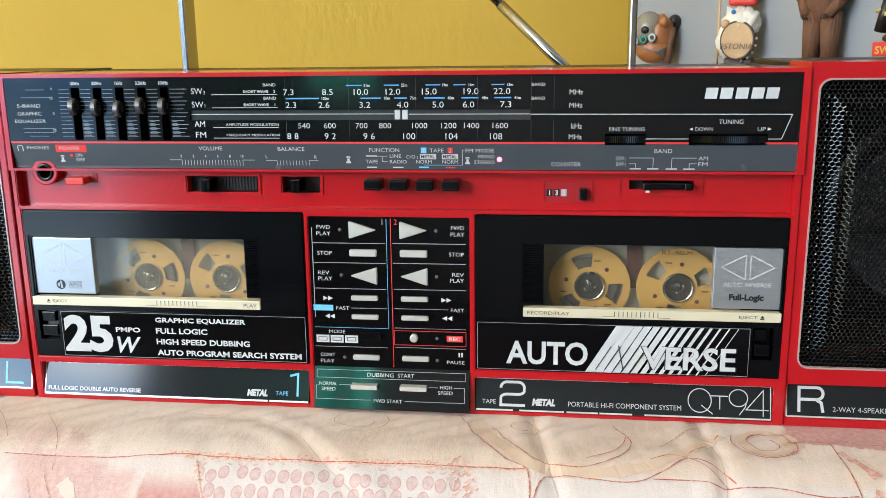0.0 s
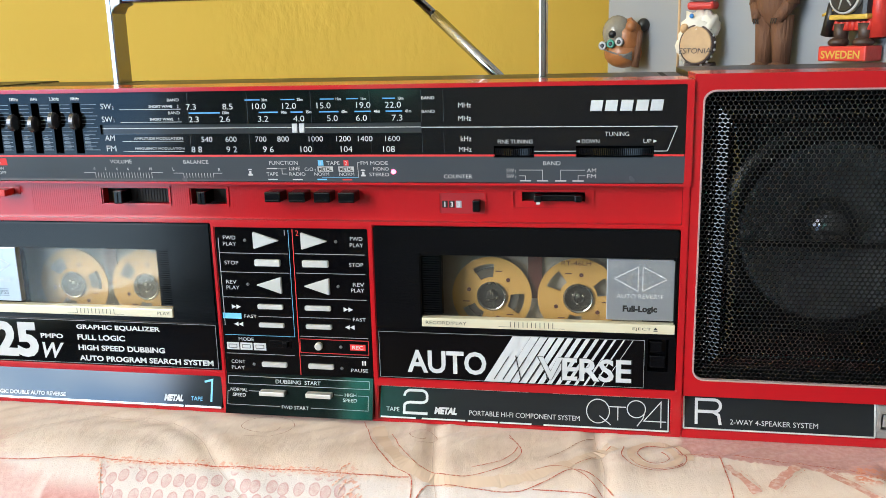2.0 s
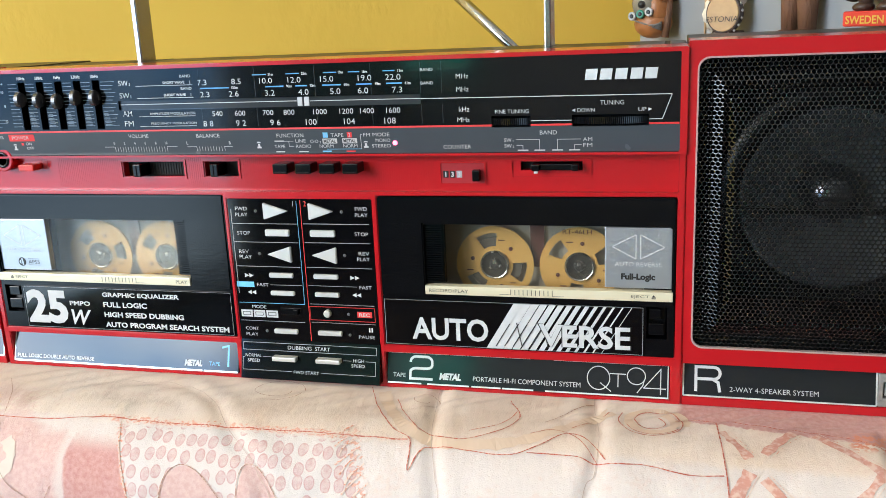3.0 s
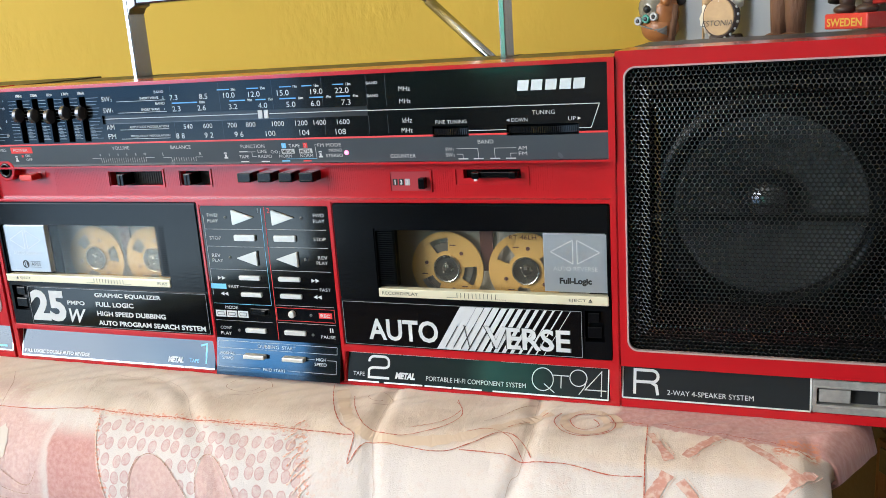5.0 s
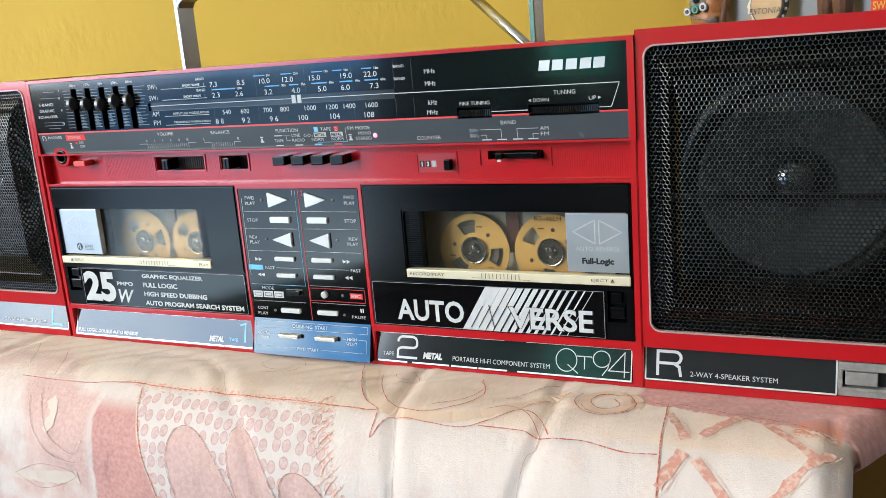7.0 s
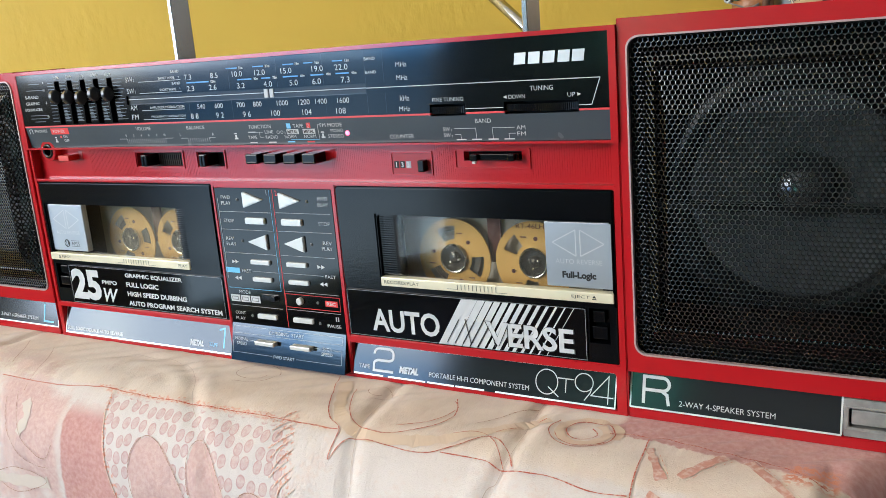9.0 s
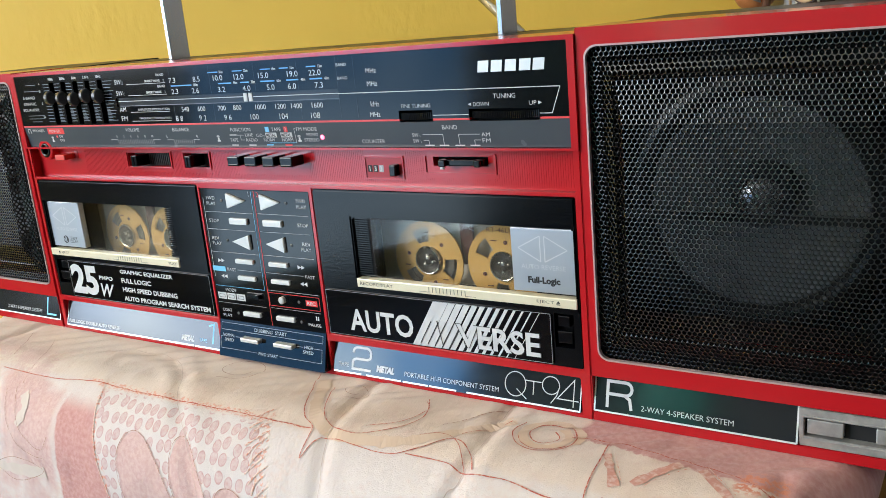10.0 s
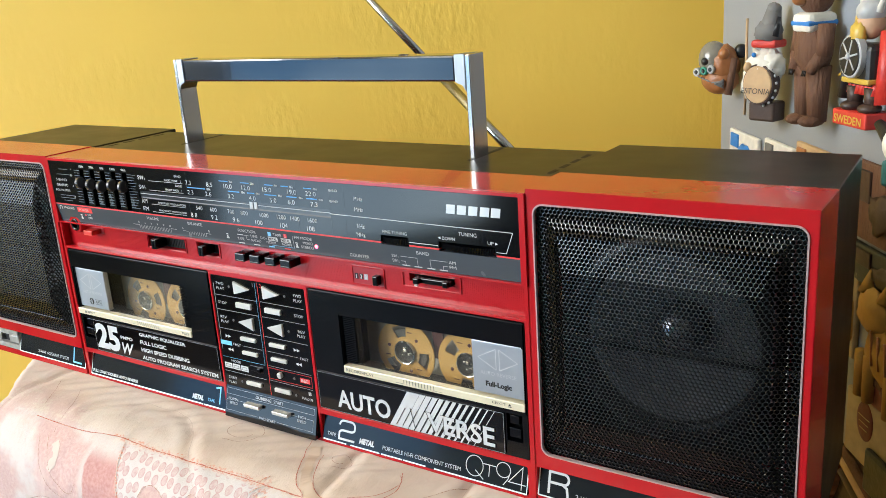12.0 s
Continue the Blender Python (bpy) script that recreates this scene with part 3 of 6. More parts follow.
def deck(x0, x1, wx0, wx1, bx0, bx1, vx0, vx1, px0, px1, hub0, phases, lx0, lx1, sx0, sx1, front, back, label):
    """wx: tape window, bx: badge, vx: vent, px: long plate, lx: latch opening, sx: lower sticker panel,
    front and back: the plastics of the cassette."""
    lo, hi = min(wx0, bx0, vx0), max(wx1, bx1, vx1)
    bm = pierced(x0, x1, 51.0, 100.0, [(lo, hi, 53.6, 87.0)], -1.2, 10, bev=0.7)
    door = part("deck_door", bm, BLACK, radio, label)
    low = pierced(x0, x1, 26.2, 51.0, [(lx0, lx1, 34.8, 50.0)], -0.4, 10)
    part("deck_base", low, BLACK, door)
    part("sticker_panel", prism(round_rect(sx0, sx1, 26.6, 50.0, 1.2, 3), -1.0, -0.3), GLOSS, door, "gloss black printed panel")
    part("latch", boxes((lx0 + 0.3, lx1 - 0.3, 3.5, 8, 35.0, 50.8), (lx0 + 1.0, lx1 - 1.2, 0.2, 4, 36.5, 42.0), (lx0 + 0.8, lx1 - 2.6, 1.2, 4, 43.5, 48.5), bev=0.4), BLACK, door)
    well = part("tape_well", boxes((lo, hi, 25, 27, 48, 90), (lo - 1, lo, 10, 27, 50, 90), (hi, hi + 1, 10, 27, 50, 90), (lo, hi, 10, 27, 87.0, 90), (lo, hi, 10, 27, 48, 51)), SLOT, door)
    part("window", boxes((wx0, wx1, 1.6, 2.6, 54.0, 87.0)), CLEAR, door, "clear tape window").visible_shadow = False
    part("vent", boxes(*[(vx0 + 0.4, vx1 - 0.4, 0.6, 3, 58.6 + 1.1 * i, 59.2 + 1.1 * i) for i in range(26)], (vx0, vx1, 2.4, 6, 57.6, 87.0)), BLACK, door, "ribbed black vent")
    part("badge", box(bx0, bx1, 0.4, 4, 58.4, 86.4, bev=0.3), SILVER, door, "silver grey badge")
    part("long_plate", box(px0, px1, -1.7, 3, 52.9, 57.2, bev=0.3), CREAM, door, "champagne metal plate")
    # cassette with two golden reels
    c = hub0 + 21.2
    cas = tagged(new("cassette"), "clear compact cassette with two golden open reels, inside the deck", "cassette")
    cas.location = radio.location
    part("shell_back", box(c - 50, c + 50, 21.0, 24.6, 51.2, 86.6), back, cas, "smoky cassette shell")
    part("shell_front", boxes((c - 50, c + 50, 12.0, 12.8, 51.2, 86.6)), front, cas, "clear cassette front").visible_shadow = False
    part("tape_pack", lathe(bmesh.new(), [(13.0, 18), (13.0, 20.6)], c - 20.4, 63.4, 40), PACK, cas)
    part("tape_strip", box(c - 3.2, c + 3.4, 19, 20.5, 62, 86.4), TAPE, cas)
    for k, ph in enumerate(phases):
        hx = c - 20.4 + 40.8 * k
        r = part("reel", reel(hx, 63.4, ph), GOLD, cas, "golden tape reel with three windows")
        part("hub", lathe(bmesh.new(), [(7.1, 19), (7.1, 15.4), (6.6, 14.9), (6.2, 15.1), (6.0, 18.2)], hx, 63.4, 40), HUB, r, "steel hub", smooth=False)
        part("hub_cap", lathe(bmesh.new(), [(6.05, 17.9), (2.9, 17.7), (2.2, 16.4), (1.5, 16.0), (0.3, 15.9)], hx, 63.4, 24), HUBIN, r)
        part("spindle", boxes(*[(hx + 2.6 * math.cos(radians(ph + 120 * q)) - 0.5, hx + 2.6 * math.cos(radians(ph + 120 * q)) + 0.5, 15.4, 17.6, 63.4 + 2.6 * math.sin(radians(ph + 120 * q)) - 0.5, 63.4 + 2.6 * math.sin(radians(ph + 120 * q)) + 0.5) for q in range(3)], (hx - 0.8, hx + 0.8, 15.2, 16.2, 63.9, 65.5), bev=0.2), HUB, r)
        for q in range(3):
            a = radians(ph + 60 + 120 * q)
            part("printed_bar", boxes((hx + 12.6 * math.cos(a + 0.5) - 1.6, hx + 12.6 * math.cos(a + 0.5) + 1.6, 16.36, 16.5, 63.4 + 12.6 * math.sin(a + 0.5) - 0.25, 63.4 + 12.6 * math.sin(a + 0.5) + 0.25)), TAPE, r)
            part("rivet", lathe(bmesh.new(), [(1.0, 16.6), (1.0, 16.2), (0.6, 16.1)], hx + 11.2 * math.cos(a), 63.4 + 11.2 * math.sin(a), 12), TAPE, r)
    return door


deck1 = deck(-183.6, -44.6, -150.0, -74.8, -181.2, -150.6, -74.8, -67.4, -183.0, -67.3, -131.5, (130, 143), -181.6, -171.2, -169.8, -45.4, MILKY, CASS_PALE, "black cassette deck door with a silver badge, playing a cassette")
deck2 = deck(35.6, 172.6, 66.8, 141.4, 141.8, 171.2, 57.6, 66.6, 57.5, 171.8, 87.2, (105, 143), 160.4, 169.4, 35.9, 159.4, SMOKE, CASS, "black cassette deck door with a silver badge beside the gold plate")

# ---------------------------------------------------------------- centre keypad
def kp_face(z):
    return -0.6 - max(0.0, (25.5 - z)) / 21.0 * 5.0


keys = part("keypad_panel", box(-42.2, 32.6, -0.6, 8, 25.6, 98.4), GLOSS, radio, "gloss black tape control panel")
part("dubbing_panel", slab(-42.2, 32.6, 5.8, 25.4, -5.3, -0.6, 6), DUB, radio, "leaning gloss black dubbing panel")


def key(pts, lab):
    part("key", prism(pts, -2.0, 0, bev=0.35), BUTTON, keys, lab)


for x in (-23.0, 0.7):
    key([(x, 96.7), (x, 88.4), (x + 12.8, 92.6)], "silver triangular play key")
    key([(x + 12.8, 74.9), (x + 12.8, 66.6), (x, 70.7)], "silver triangular reverse key")
    for z0, z1 in ((80.1, 83.3), (58.8, 61.1), (49.6, 51.8), (29.4, 31.8)):
        key([(x, z0), (x + 12.8, z0), (x + 12.8, z1), (x, z1)], "silver bar key")
part("key", lathe(bmesh.new(), [(1.9, 0), (1.9, -2.2), (1.4, -2.6), (0.1, -2.6)], 6.5, 41.0, 24), BUTTON, keys, "round silver record key")
for x in (-23.8, -0.2):
    b = box(x, x + 12.8, -6.0, 0, 15.9, 18.1, bev=0.35)
    part("key", b, BUTTON, keys, "silver bar key")
part("mode_switch", boxes((-18.8, -7.4, -0.9, 0, 39.3, 42.9), (-11.5, -9.0, -2.6, 0, 39.8, 42.4), bev=0.2), BLACK, keys, "small black mode switch")
for x, z in ((-27.4, 92.4), (17.5, 92.4), (-27.4, 70.8), (17.5, 70.8), (17.3, 40.8), (-27.3, 30.2), (17.3, 30.0)):
    part("lamp_dot", lathe(bmesh.new(), [(0.75, 0), (0.75, -0.9), (0.4, -1.05)], x, z, 14), LEDOFF, keys)

# lower plates
def pl_face(z):
    return -1.6 + (z - 6.0) / 16.0 * 4.8


p1 = part("tape_plate", slab(-182.6, -45.8, 6.2, 22.4, -1.6, 3.2, 4), PLATE, radio, "leaning black plate with worn silver edges")
p2 = part("tape_plate", slab(35.4, 170.8, 6.2, 21.6, -1.6, 3.0, 4), PLATE, radio, "leaning black plate with worn silver edges")

# ---------------------------------------------------------------- handle and antenna
# flat strap legs, edge on to the front
part("handle_leg", box(-125.8, -122.4, 66, 81, 160, 220.8, bev=0.7), CHROME, radio, "flat chrome handle leg")
part("handle_leg", box(106.7, 110.2, 66, 81, 160, 220.8, bev=0.7), CHROME, radio, "flat chrome handle leg")
HANDLE = mat("handle_black", (0.012, 0.016, 0.022), 0.12, var=0.3, vscale=200, rvar=0.08, stretch=(0.02, 1, 1), coat=0.8)
part("handle_grip", box(-117.0, 100.2, 66.2, 80.6, 206.0, 220.4, bev=1.2), HANDLE, radio, "black handle grip")
part("handle_corner", prism([(-122.6, 220.8), (-122.6, 200.5), (-120.4, 204.2), (-116.8, 205.8), (-116.8, 220.8)], 65.8, 80.8, bev=0.3), LEG, radio, "satin metal end cap")
part("handle_corner", prism([(106.9, 220.8), (106.9, 200.5), (104.6, 204.2), (100.0, 205.8), (100.0, 220.8)], 65.8, 80.8, bev=0.3), LEG, radio, "satin metal end cap")
ant = tube(bmesh.new(), [(0.121, 0.150, 0.118), (0.0375, 0.150, 0.198)], 0.0032, 14)
tube(ant, [(0.0375, 0.150, 0.198), (-0.051, 0.150, 0.282)], 0.0026, 14)
tube(ant, [(-0.051, 0.150, 0.282), (-0.153, 0.150, 0.38)], 0.0021, 14)
antenna = part("antenna", ant, CHROME, radio, "chrome telescopic antenna", smooth=True)
part("antenna_pivot", boxes((114, 126, 103.5, 155, 110, 124), bev=2), BLACK, radio)

# ---------------------------------------------------------------- speakers
GX0, GX1, GZ0, GZ1 = -59.4, 59.4, -63.6, 63.6      # grille opening round the speaker's middle


def grille_mesh():
    p = 2.06
    rows, hr, r = [], p / math.sqrt(3), p * 0.425
    k = 0
    z = GZ0 + 0.6
    while z < GZ1 - 0.4:
        x = GX0 + 0.6 + (p / 2 if k % 2 else 0)
        while x < GX1 - 0.4:
            rows.append((x, z))
            x += p
        z += p * 0.866
        k += 1
    c = np.array(rows)
    ang = np.radians(np.arange(12) * 30 + 30)
    ring = np.stack([np.cos(ang), np.sin(ang)], 1)
    hexa = ring * np.where(np.arange(12) % 2, math.sqrt(3) / 2, 1.0)[:, None]
    o = c[:, None, :] + hexa * hr
    i = c[:, None, :] + ring * r
    h = c[:, None, :] + ring * (r * 0.92)

    def depth(q):
        dl = np.minimum(q[..., 0] - GX0, GX1 - q[..., 0])
        dt, db = GZ1 - q[..., 1], q[..., 1] - GZ0
        side = np.interp(dl, [0, 4.6, 5.4, 6.2, 10.4, 11.4, 12.4, 15.4], [0, 0, -1.2, -0.9, -3.0, -4.6, -3.9, -6.6])
        top = np.interp(dt, [0, 4.6, 5.6, 6.4, 11.0, 12.2, 13.4, 29.5], [0, 0, -1.2, -0.9, -3.0, -4.6, -3.9, -6.6])
        bot = np.interp(db, [0, 5.4, 6.0, 11.6, 12.2, 13.2, 25.0], [0, 0, -0.6, -3.0, -3.6, -3.4, -6.6])
        return np.maximum(np.maximum(side, top), bot) + 1.2

    n = len(c)

    def lift(q, back):
        return np.concatenate([q[..., :1], depth(q)[..., None] + back, q[..., 1:]], 2)

    verts = np.concatenate([lift(o, 0.0), lift(i, 0.04), lift(h, 0.22), lift(h, 0.85)], 1).reshape(-1, 3) * MM
    base = np.arange(n)[:, None] * 48
    a, b = np.arange(12), (np.arange(12) + 1) % 12
    faces = np.concatenate([np.stack([base + k + a, base + k + b, base + k + 12 + b, base + k + 12 + a], 2).reshape(-1, 4) for k in (0, 12, 24)])
    me = bpy.data.meshes.new("grille")
    me.from_pydata(verts.tolist(), [], faces.tolist())
    me.materials.append(GRILLE)
    return me


GRILLE_MESH = grille_mesh()


def speaker(x0, x1, plate0, plate1, clip0, clip1, top=164.6, draft=0.0):
    cx = (x0 + x1) / 2
    gx, gz = cx, 95.8
    oz0, oz1 = gz + GZ0, gz + GZ1
    fb = pierced(x0, x1, 3.8, top, [(gx + GX0 - 0.2, gx + GX1 + 0.2, oz0 - 0.2, oz1 + 0.2), (min(plate0, clip0) - 0.2, max(plate1, clip1) + 0.2, 8.0, 24.0)], -1.0, 36, bev=0.3)
    sp = part("speaker", fb, RED, radio, "red framed loudspeaker box with a perforated black grille")
    rb = box(x0, x1, 36, 112, 3.8, top - 0.4, bev=0.6)
    for v in rb.verts:
        k = (v.co.y / MM - 36) / 76
        if v.co.x > cx * MM:
            v.co.x -= draft * k * MM
    part("rear_box", rb, SHELL, sp, "dark glossy rear box")
    part("baffle", boxes((gx + GX0, gx + GX1, 35.1, 35.9, oz0, oz1)), SLOT, sp)
    part("liner", ring_frame([(gx + a * 60.6, 95.8 + b * 64.8) for a, b in ((1, 1), (-1, 1), (-1, -1), (1, -1))], [(gx + a * 59.5, 95.8 + b * 63.7) for a, b in ((1, 1), (-1, 1), (-1, -1), (1, -1))], 2.2, 35.0), SLOT, sp)
    o, i = round_rect(gx + GX0 - 0.4, gx + GX1 + 0.4, oz0 - 0.4, oz1 + 0.4, 5.0, 6), round_rect(gx + GX0 + 0.3, gx + GX1 - 0.3, oz0 + 0.3, oz1 - 0.3, 4.5, 6)
    part("trim_ring", ring_frame(o, i, -1.6, 0.4), TRIM, sp, "pale worn trim ring")
    part("trim_seat", ring_frame(round_rect(gx + GX0 - 0.5, gx + GX1 + 0.5, oz0 - 0.5, oz1 + 0.5, 0.2, 6), o, -0.98, 2.0), RED, sp)
    g = new("grille", GRILLE_MESH)
    g.parent, g.location = sp, (gx * MM, 0, gz * MM)
    tagged(g, "perforated black metal grille")
    wz, wx = 96.5, cx - 0.5
    part("woofer_cone", lathe(bmesh.new(), [(42, 35), (42, 16.5), (39, 15.5), (37.5, 17), (26, 25.0), (13.5, 34.6), (13.0, 35.0)], wx, wz, 64), CONE, sp, "dark paper cone", smooth=True)
    part("surround", lathe(bmesh.new(), [(51.5, 35), (51.5, 15.8), (49.5, 14.4), (47.0, 13.0), (44.0, 12.6), (41.0, 14.0), (39.4, 16.4)], wx, wz, 64, closed=False), RUBBER, sp, "rubber surround", smooth=True)
    part("dome", lathe(bmesh.new(), [(13.2, 35.0), (12.0, 26.0), (10.2, 22.0), (6.5, 19.4), (3.0, 18.4), (0.3, 18.1)], wx, wz, 40), DOME, sp, "shiny dome", smooth=True)
    # black bar modelled in place of a shadow across the cone
    part("shadow_bar", boxes((gx + GX0, gx + GX1, 8.2, 10.2, 91.0, 94.0)), SLOT, sp)
    part("name_plate", slab(plate0, plate1, 8.4, 23.8, -1.4, 2.6, 4), PLATE, sp, "leaning black name plate with a silver rim")
    cl = part("clip", pierced(clip0, clip1, 8.2, 23.4, [(clip0 + 1.8, clip1 - 2.0, 12.0, 19.6)], -0.6, 5, bev=0.3), STEEL, sp, "worn steel latch clip")
    part("clip_backing", boxes((clip0 + 1.0, clip1 - 1.0, 3.4, 5.6, 9, 22.6)), SLOT, cl)
    for a, b in ((clip0 + 2.6, clip0 + 15.3), (clip1 - 15.0, clip1 - 2.7)):
        part("clip_tongue", box(a, b, 0.5, 4, 12.8, 18.8, bev=0.5), STEEL, cl)
    part("clip_rail", box(clip0 + 0.6, clip1 - 0.6, -0.9, 0, 19.9, 20.7, bev=0.2), STEEL, cl)
    part("clip_rail", box(clip0 + 0.6, clip1 - 0.6, -0.9, 0, 10.8, 11.5, bev=0.2), STEEL, cl)
    return sp


spk_r = speaker(176.4, 303.0, 176.8, 258.6, 258.8, 299.8, 166.4, 3.0)
spk_l = speaker(-314.8, -188.2, -270.0, -188.8, -311.4, -270.2)

# ---------------------------------------------------------------- printing on the dial
sheet("dw", dial, WHITE, lambda z: DY, label="white dial lettering")
sheet("db", dial, BLUE, lambda z: DY, name="dial_mark", label="blue band marks")
sheet("dg", dial, DIMLINE, lambda z: DY, name="dial_mark", label="thin grey scale lines")
for i in range(13):
    z = 157.0 - 1.78 * i
    segs = [(-176.8 if i % 4 else -174, -164.5 if i % 3 == 0 else -161.2)] if i % 4 != 1 and not 140 < z < 152 else []
    segs += [(-157.6, -152.2)] + [(-147.1 + 10.78 * k, -142.0 + 10.78 * k) for k in range(4)] + [(-103.8, -95.8 - (i % 3) * 1.0)]
    for a, b in segs:
        bar("dg", a, b, z - 0.11, z + 0.11)
for i in range(8):
    z = 142.4 - 0.9 * i
    for k in range(5):
        bar("dg", -146.6 + 10.78 * k, -144.4 + 10.78 * k + 0.2 * i, z - 0.1, z + 0.1)
for x, s in ((-149.2, "100Hz"), (-138.6, "330Hz"), (-127.9, "1kHz"), (-117.3, "3.3kHz"), (-106.5, "10kHz")):
    word("dw", s, x, None, 159.8, 1.5, 0.02)
word("dw", "5-BAND", -178.9, -167.2, 149.7, 1.7)
word("dw", "GRAPHIC", -179.0, -167.1, 146.1, 1.7)
word("dw", "EQUALIZER", -180.7, -165.3, 142.5, 1.7)
word("dw", "10", -161.5, None, 153.2, 1.4)
word("dw", "0", -161.0, None, 146.2, 1.4)
word("dw", "10", -161.3, None, 138.4, 1.4)
word("dw", "+", -161.0, None, 157.4, 1.1)
word("dw", "SW", -93.6, -88.2, 156.0, 2.6)
word("dw", "2", -87.4, None, 155.4, 1.5)
word("dw", "SW", -93.6, -88.2, 150.0, 2.6)
word("dw", "1", -87.4, None, 149.4, 1.5)
word("dw", "AM", -93.0, -88.0, 141.2, 2.6)
word("dw", "FM", -92.7, -87.8, 136.3, 2.6)
for z, s, x0 in ((155.7, "SHORT WAVE", -69.2), (149.8, "SHORT WAVE", -69.2)):
    word("dw", s, x0, -57.4, z, 1.25, 0.02)
word("dw", "2", -54.6, None, 155.7, 1.25)
word("dw", "1", -54.6, None, 149.8, 1.25)
for z in (158.6, 152.7):
    word("dw", "BAND", -59.7, -53.9, z, 1.3)
word("dw", "AMPLITUDE MODULATION", -78.2, -53.4, 140.9, 1.25)
word("dw", "FREQUENCY MODULATION", -78.0, -53.2, 136.1, 1.25)
for z in (154.4, 148.5, 139.6, 134.8):
    rule("dw", -84.2, z, -53.3, z, 0.22)
rule("dw", 60.0, 145.3, 169.8, 145.0, 0.35)
rule("dw", 169.8, 145.0, 166.0, 134.6, 0.3)
rule("dw", 166.0, 134.6, 160.6, 134.6, 0.3)
rule("dw", 109.8, 134.6, 127.6, 134.6, 0.3)
for s, x in (("7.3", -48.1), ("8.5", -30.2), ("10.0", -15.0), ("12.0", -0.6), ("15.0", 15.6), ("19.0", 34.0), ("22.0", 47.5)):
    word("dw", s, x, None, 155.3, 2.6, squeeze=1.17)
for s, x in (("2.3", -47.2), ("2.6", -32.0), ("3.2", -13.4), ("4.0", 3.6), ("5.0", 19.4), ("6.0", 32.9), ("7.3", 49.2)):
    word("dw", s, x, None, 149.6, 2.6, squeeze=1.17)
for s, x in (("540", -41.6), ("600", -29.7), ("700", -15.2), ("800", -4.5), ("1000", 11.1), ("1200", 24.1), ("1400", 34.2), ("1600", 46.8)):
    word("dw", s, x, None, 140.4, 2.4, squeeze=1.1)
for s, x in (("8 8", -47.0), ("9 2", -29.7), ("9 6", -11.9), ("100", 6.3), ("104", 25.3), ("108", 45.0)):
    word("dw", s, x, None, 135.7, 2.7, squeeze=1.1)
for x0, x1, xc, s in ((-21.7, -14.5, -12.3, "31m"), (-4.6, 2.1, 4.5, "25m"), (14.0, 20.5, 22.6, "19m"), (26.2, 31.7, 34.2, "16m"), (42.8, 48.5, 51.1, "13m")):
    bar("db", x0, x1, 157.9, 158.4)
    word("dw", s, xc, None, 158.1, 1.3, 0.02)
for x0, x1, xc, s in ((-49.5, -34.2, -31.3, "120m"), (-15.3, -6.2, -3.4, "90m"), (-0.1, 5.6, 8.4, "75m"), (13.3, 22.4, 25.1, "60m"), (29.8, 37.3, 40.1, "49m"), (44.1, 51.6, 54.3, "41m")):
    bar("db", x0, x1, 152.2, 152.8)
    word("dw", s, xc, None, 152.5, 1.3, 0.02)
for z in (158.1, 152.2):
    word("dw", "BAND", 60.4, 66.2, z, 1.3)
word("dw", "MHz", 76.7, 82.4, 154.8, 2.1)
word("dw", "MHz", 76.7, 82.3, 149.1, 2.1)
word("dw", "kHz", 77.6, 82.3, 140.2, 2.3)
word("dw", "MHz", 76.7, 82.3, 135.5, 2.1)
word("dw", "TUNING", 139.9, 150.0, 141.9, 1.9)
word("dw", "DOWN", 130.2, 137.6, 138.8, 1.7)
mark("dw", (127.7, 138.8), (129.3, 138.1), (129.3, 139.5))
word("dw", "UP", 156.0, 159.3, 138.8, 1.7)
mark("dw", (161.7, 138.8), (160.1, 138.1), (160.1, 139.5))
word("dw", "FINE TUNING", 93.9, 109.0, 138.8, 1.7)
# the maker's mark: five plain wide shapes
sheet("mk", dial, GREY, lambda z: DY, name="maker_mark", label="pale grey maker's mark of plain shapes")
LETTERS["mk"]["material"] = mat("mark_pale", (0.62, 0.64, 0.66), 0.4, metal=0.2)
for x0 in (133.4, 139.6, 146.0, 152.4, 158.4):
    mark("mk", (x0, 151.6), (x0 + 5.0, 151.6), (x0 + 5.6, 156.2), (x0 + 0.6, 156.2))
window = part("dial_window", boxes((-95.0, 60.0, -0.9, 2.6, 142.9, 147.5)), mat("dial_window_grey", (0.035, 0.038, 0.042), 0.12, var=0.2), radio, "recessed grey pointer channel")
part("scale_line", boxes((-94.6, -0.6, -1.05, 1, 145.35, 145.65), (6.1, 59.6, -1.05, 1, 145.2, 145.5)), WHITE, window)
sheet("dd", dial, STRIP, lambda z: DY, name="printed_line", label="faint upright lines")
for x in (-49.8, -20.8, 9.5, 36.8, 60.2, 70.0):
    bar("dd", x, x + 0.12, 134.2, 142.7)
    bar("dd", x, x + 0.12, 147.7, 161.6)
sheet("rt", deck2, TAPE, lambda z: 16.4, label="dark reel lettering")
word("rt", "RT-46LH", 121.0, 134.6, 80.2, 2.2)

# ---------------------------------------------------------------- printing on the legend strip
sheet("sw", strip, WHITE, strip_face, label="white legend lettering")
sheet("sb", strip, LBLUE, strip_face, name="legend_mark", label="blue legend marks")
sheet("sr", strip, PRED, strip_face, name="legend_mark", label="red legend marks")
word("sw", "PHONES", -176.6, -165.5, 130.2, 1.6)
mark("sw", (-181.4, 128.6), (-181.0, 128.6), (-181.0, 131.0), (-181.4, 131.0))
mark("sw", (-178.9, 128.6), (-178.5, 128.6), (-178.5, 131.0), (-178.9, 131.0))
bar("sw", -181.0, -178.9, 131.0, 131.3)
bar("sr", -162.3, -147.0, 128.1, 131.6)
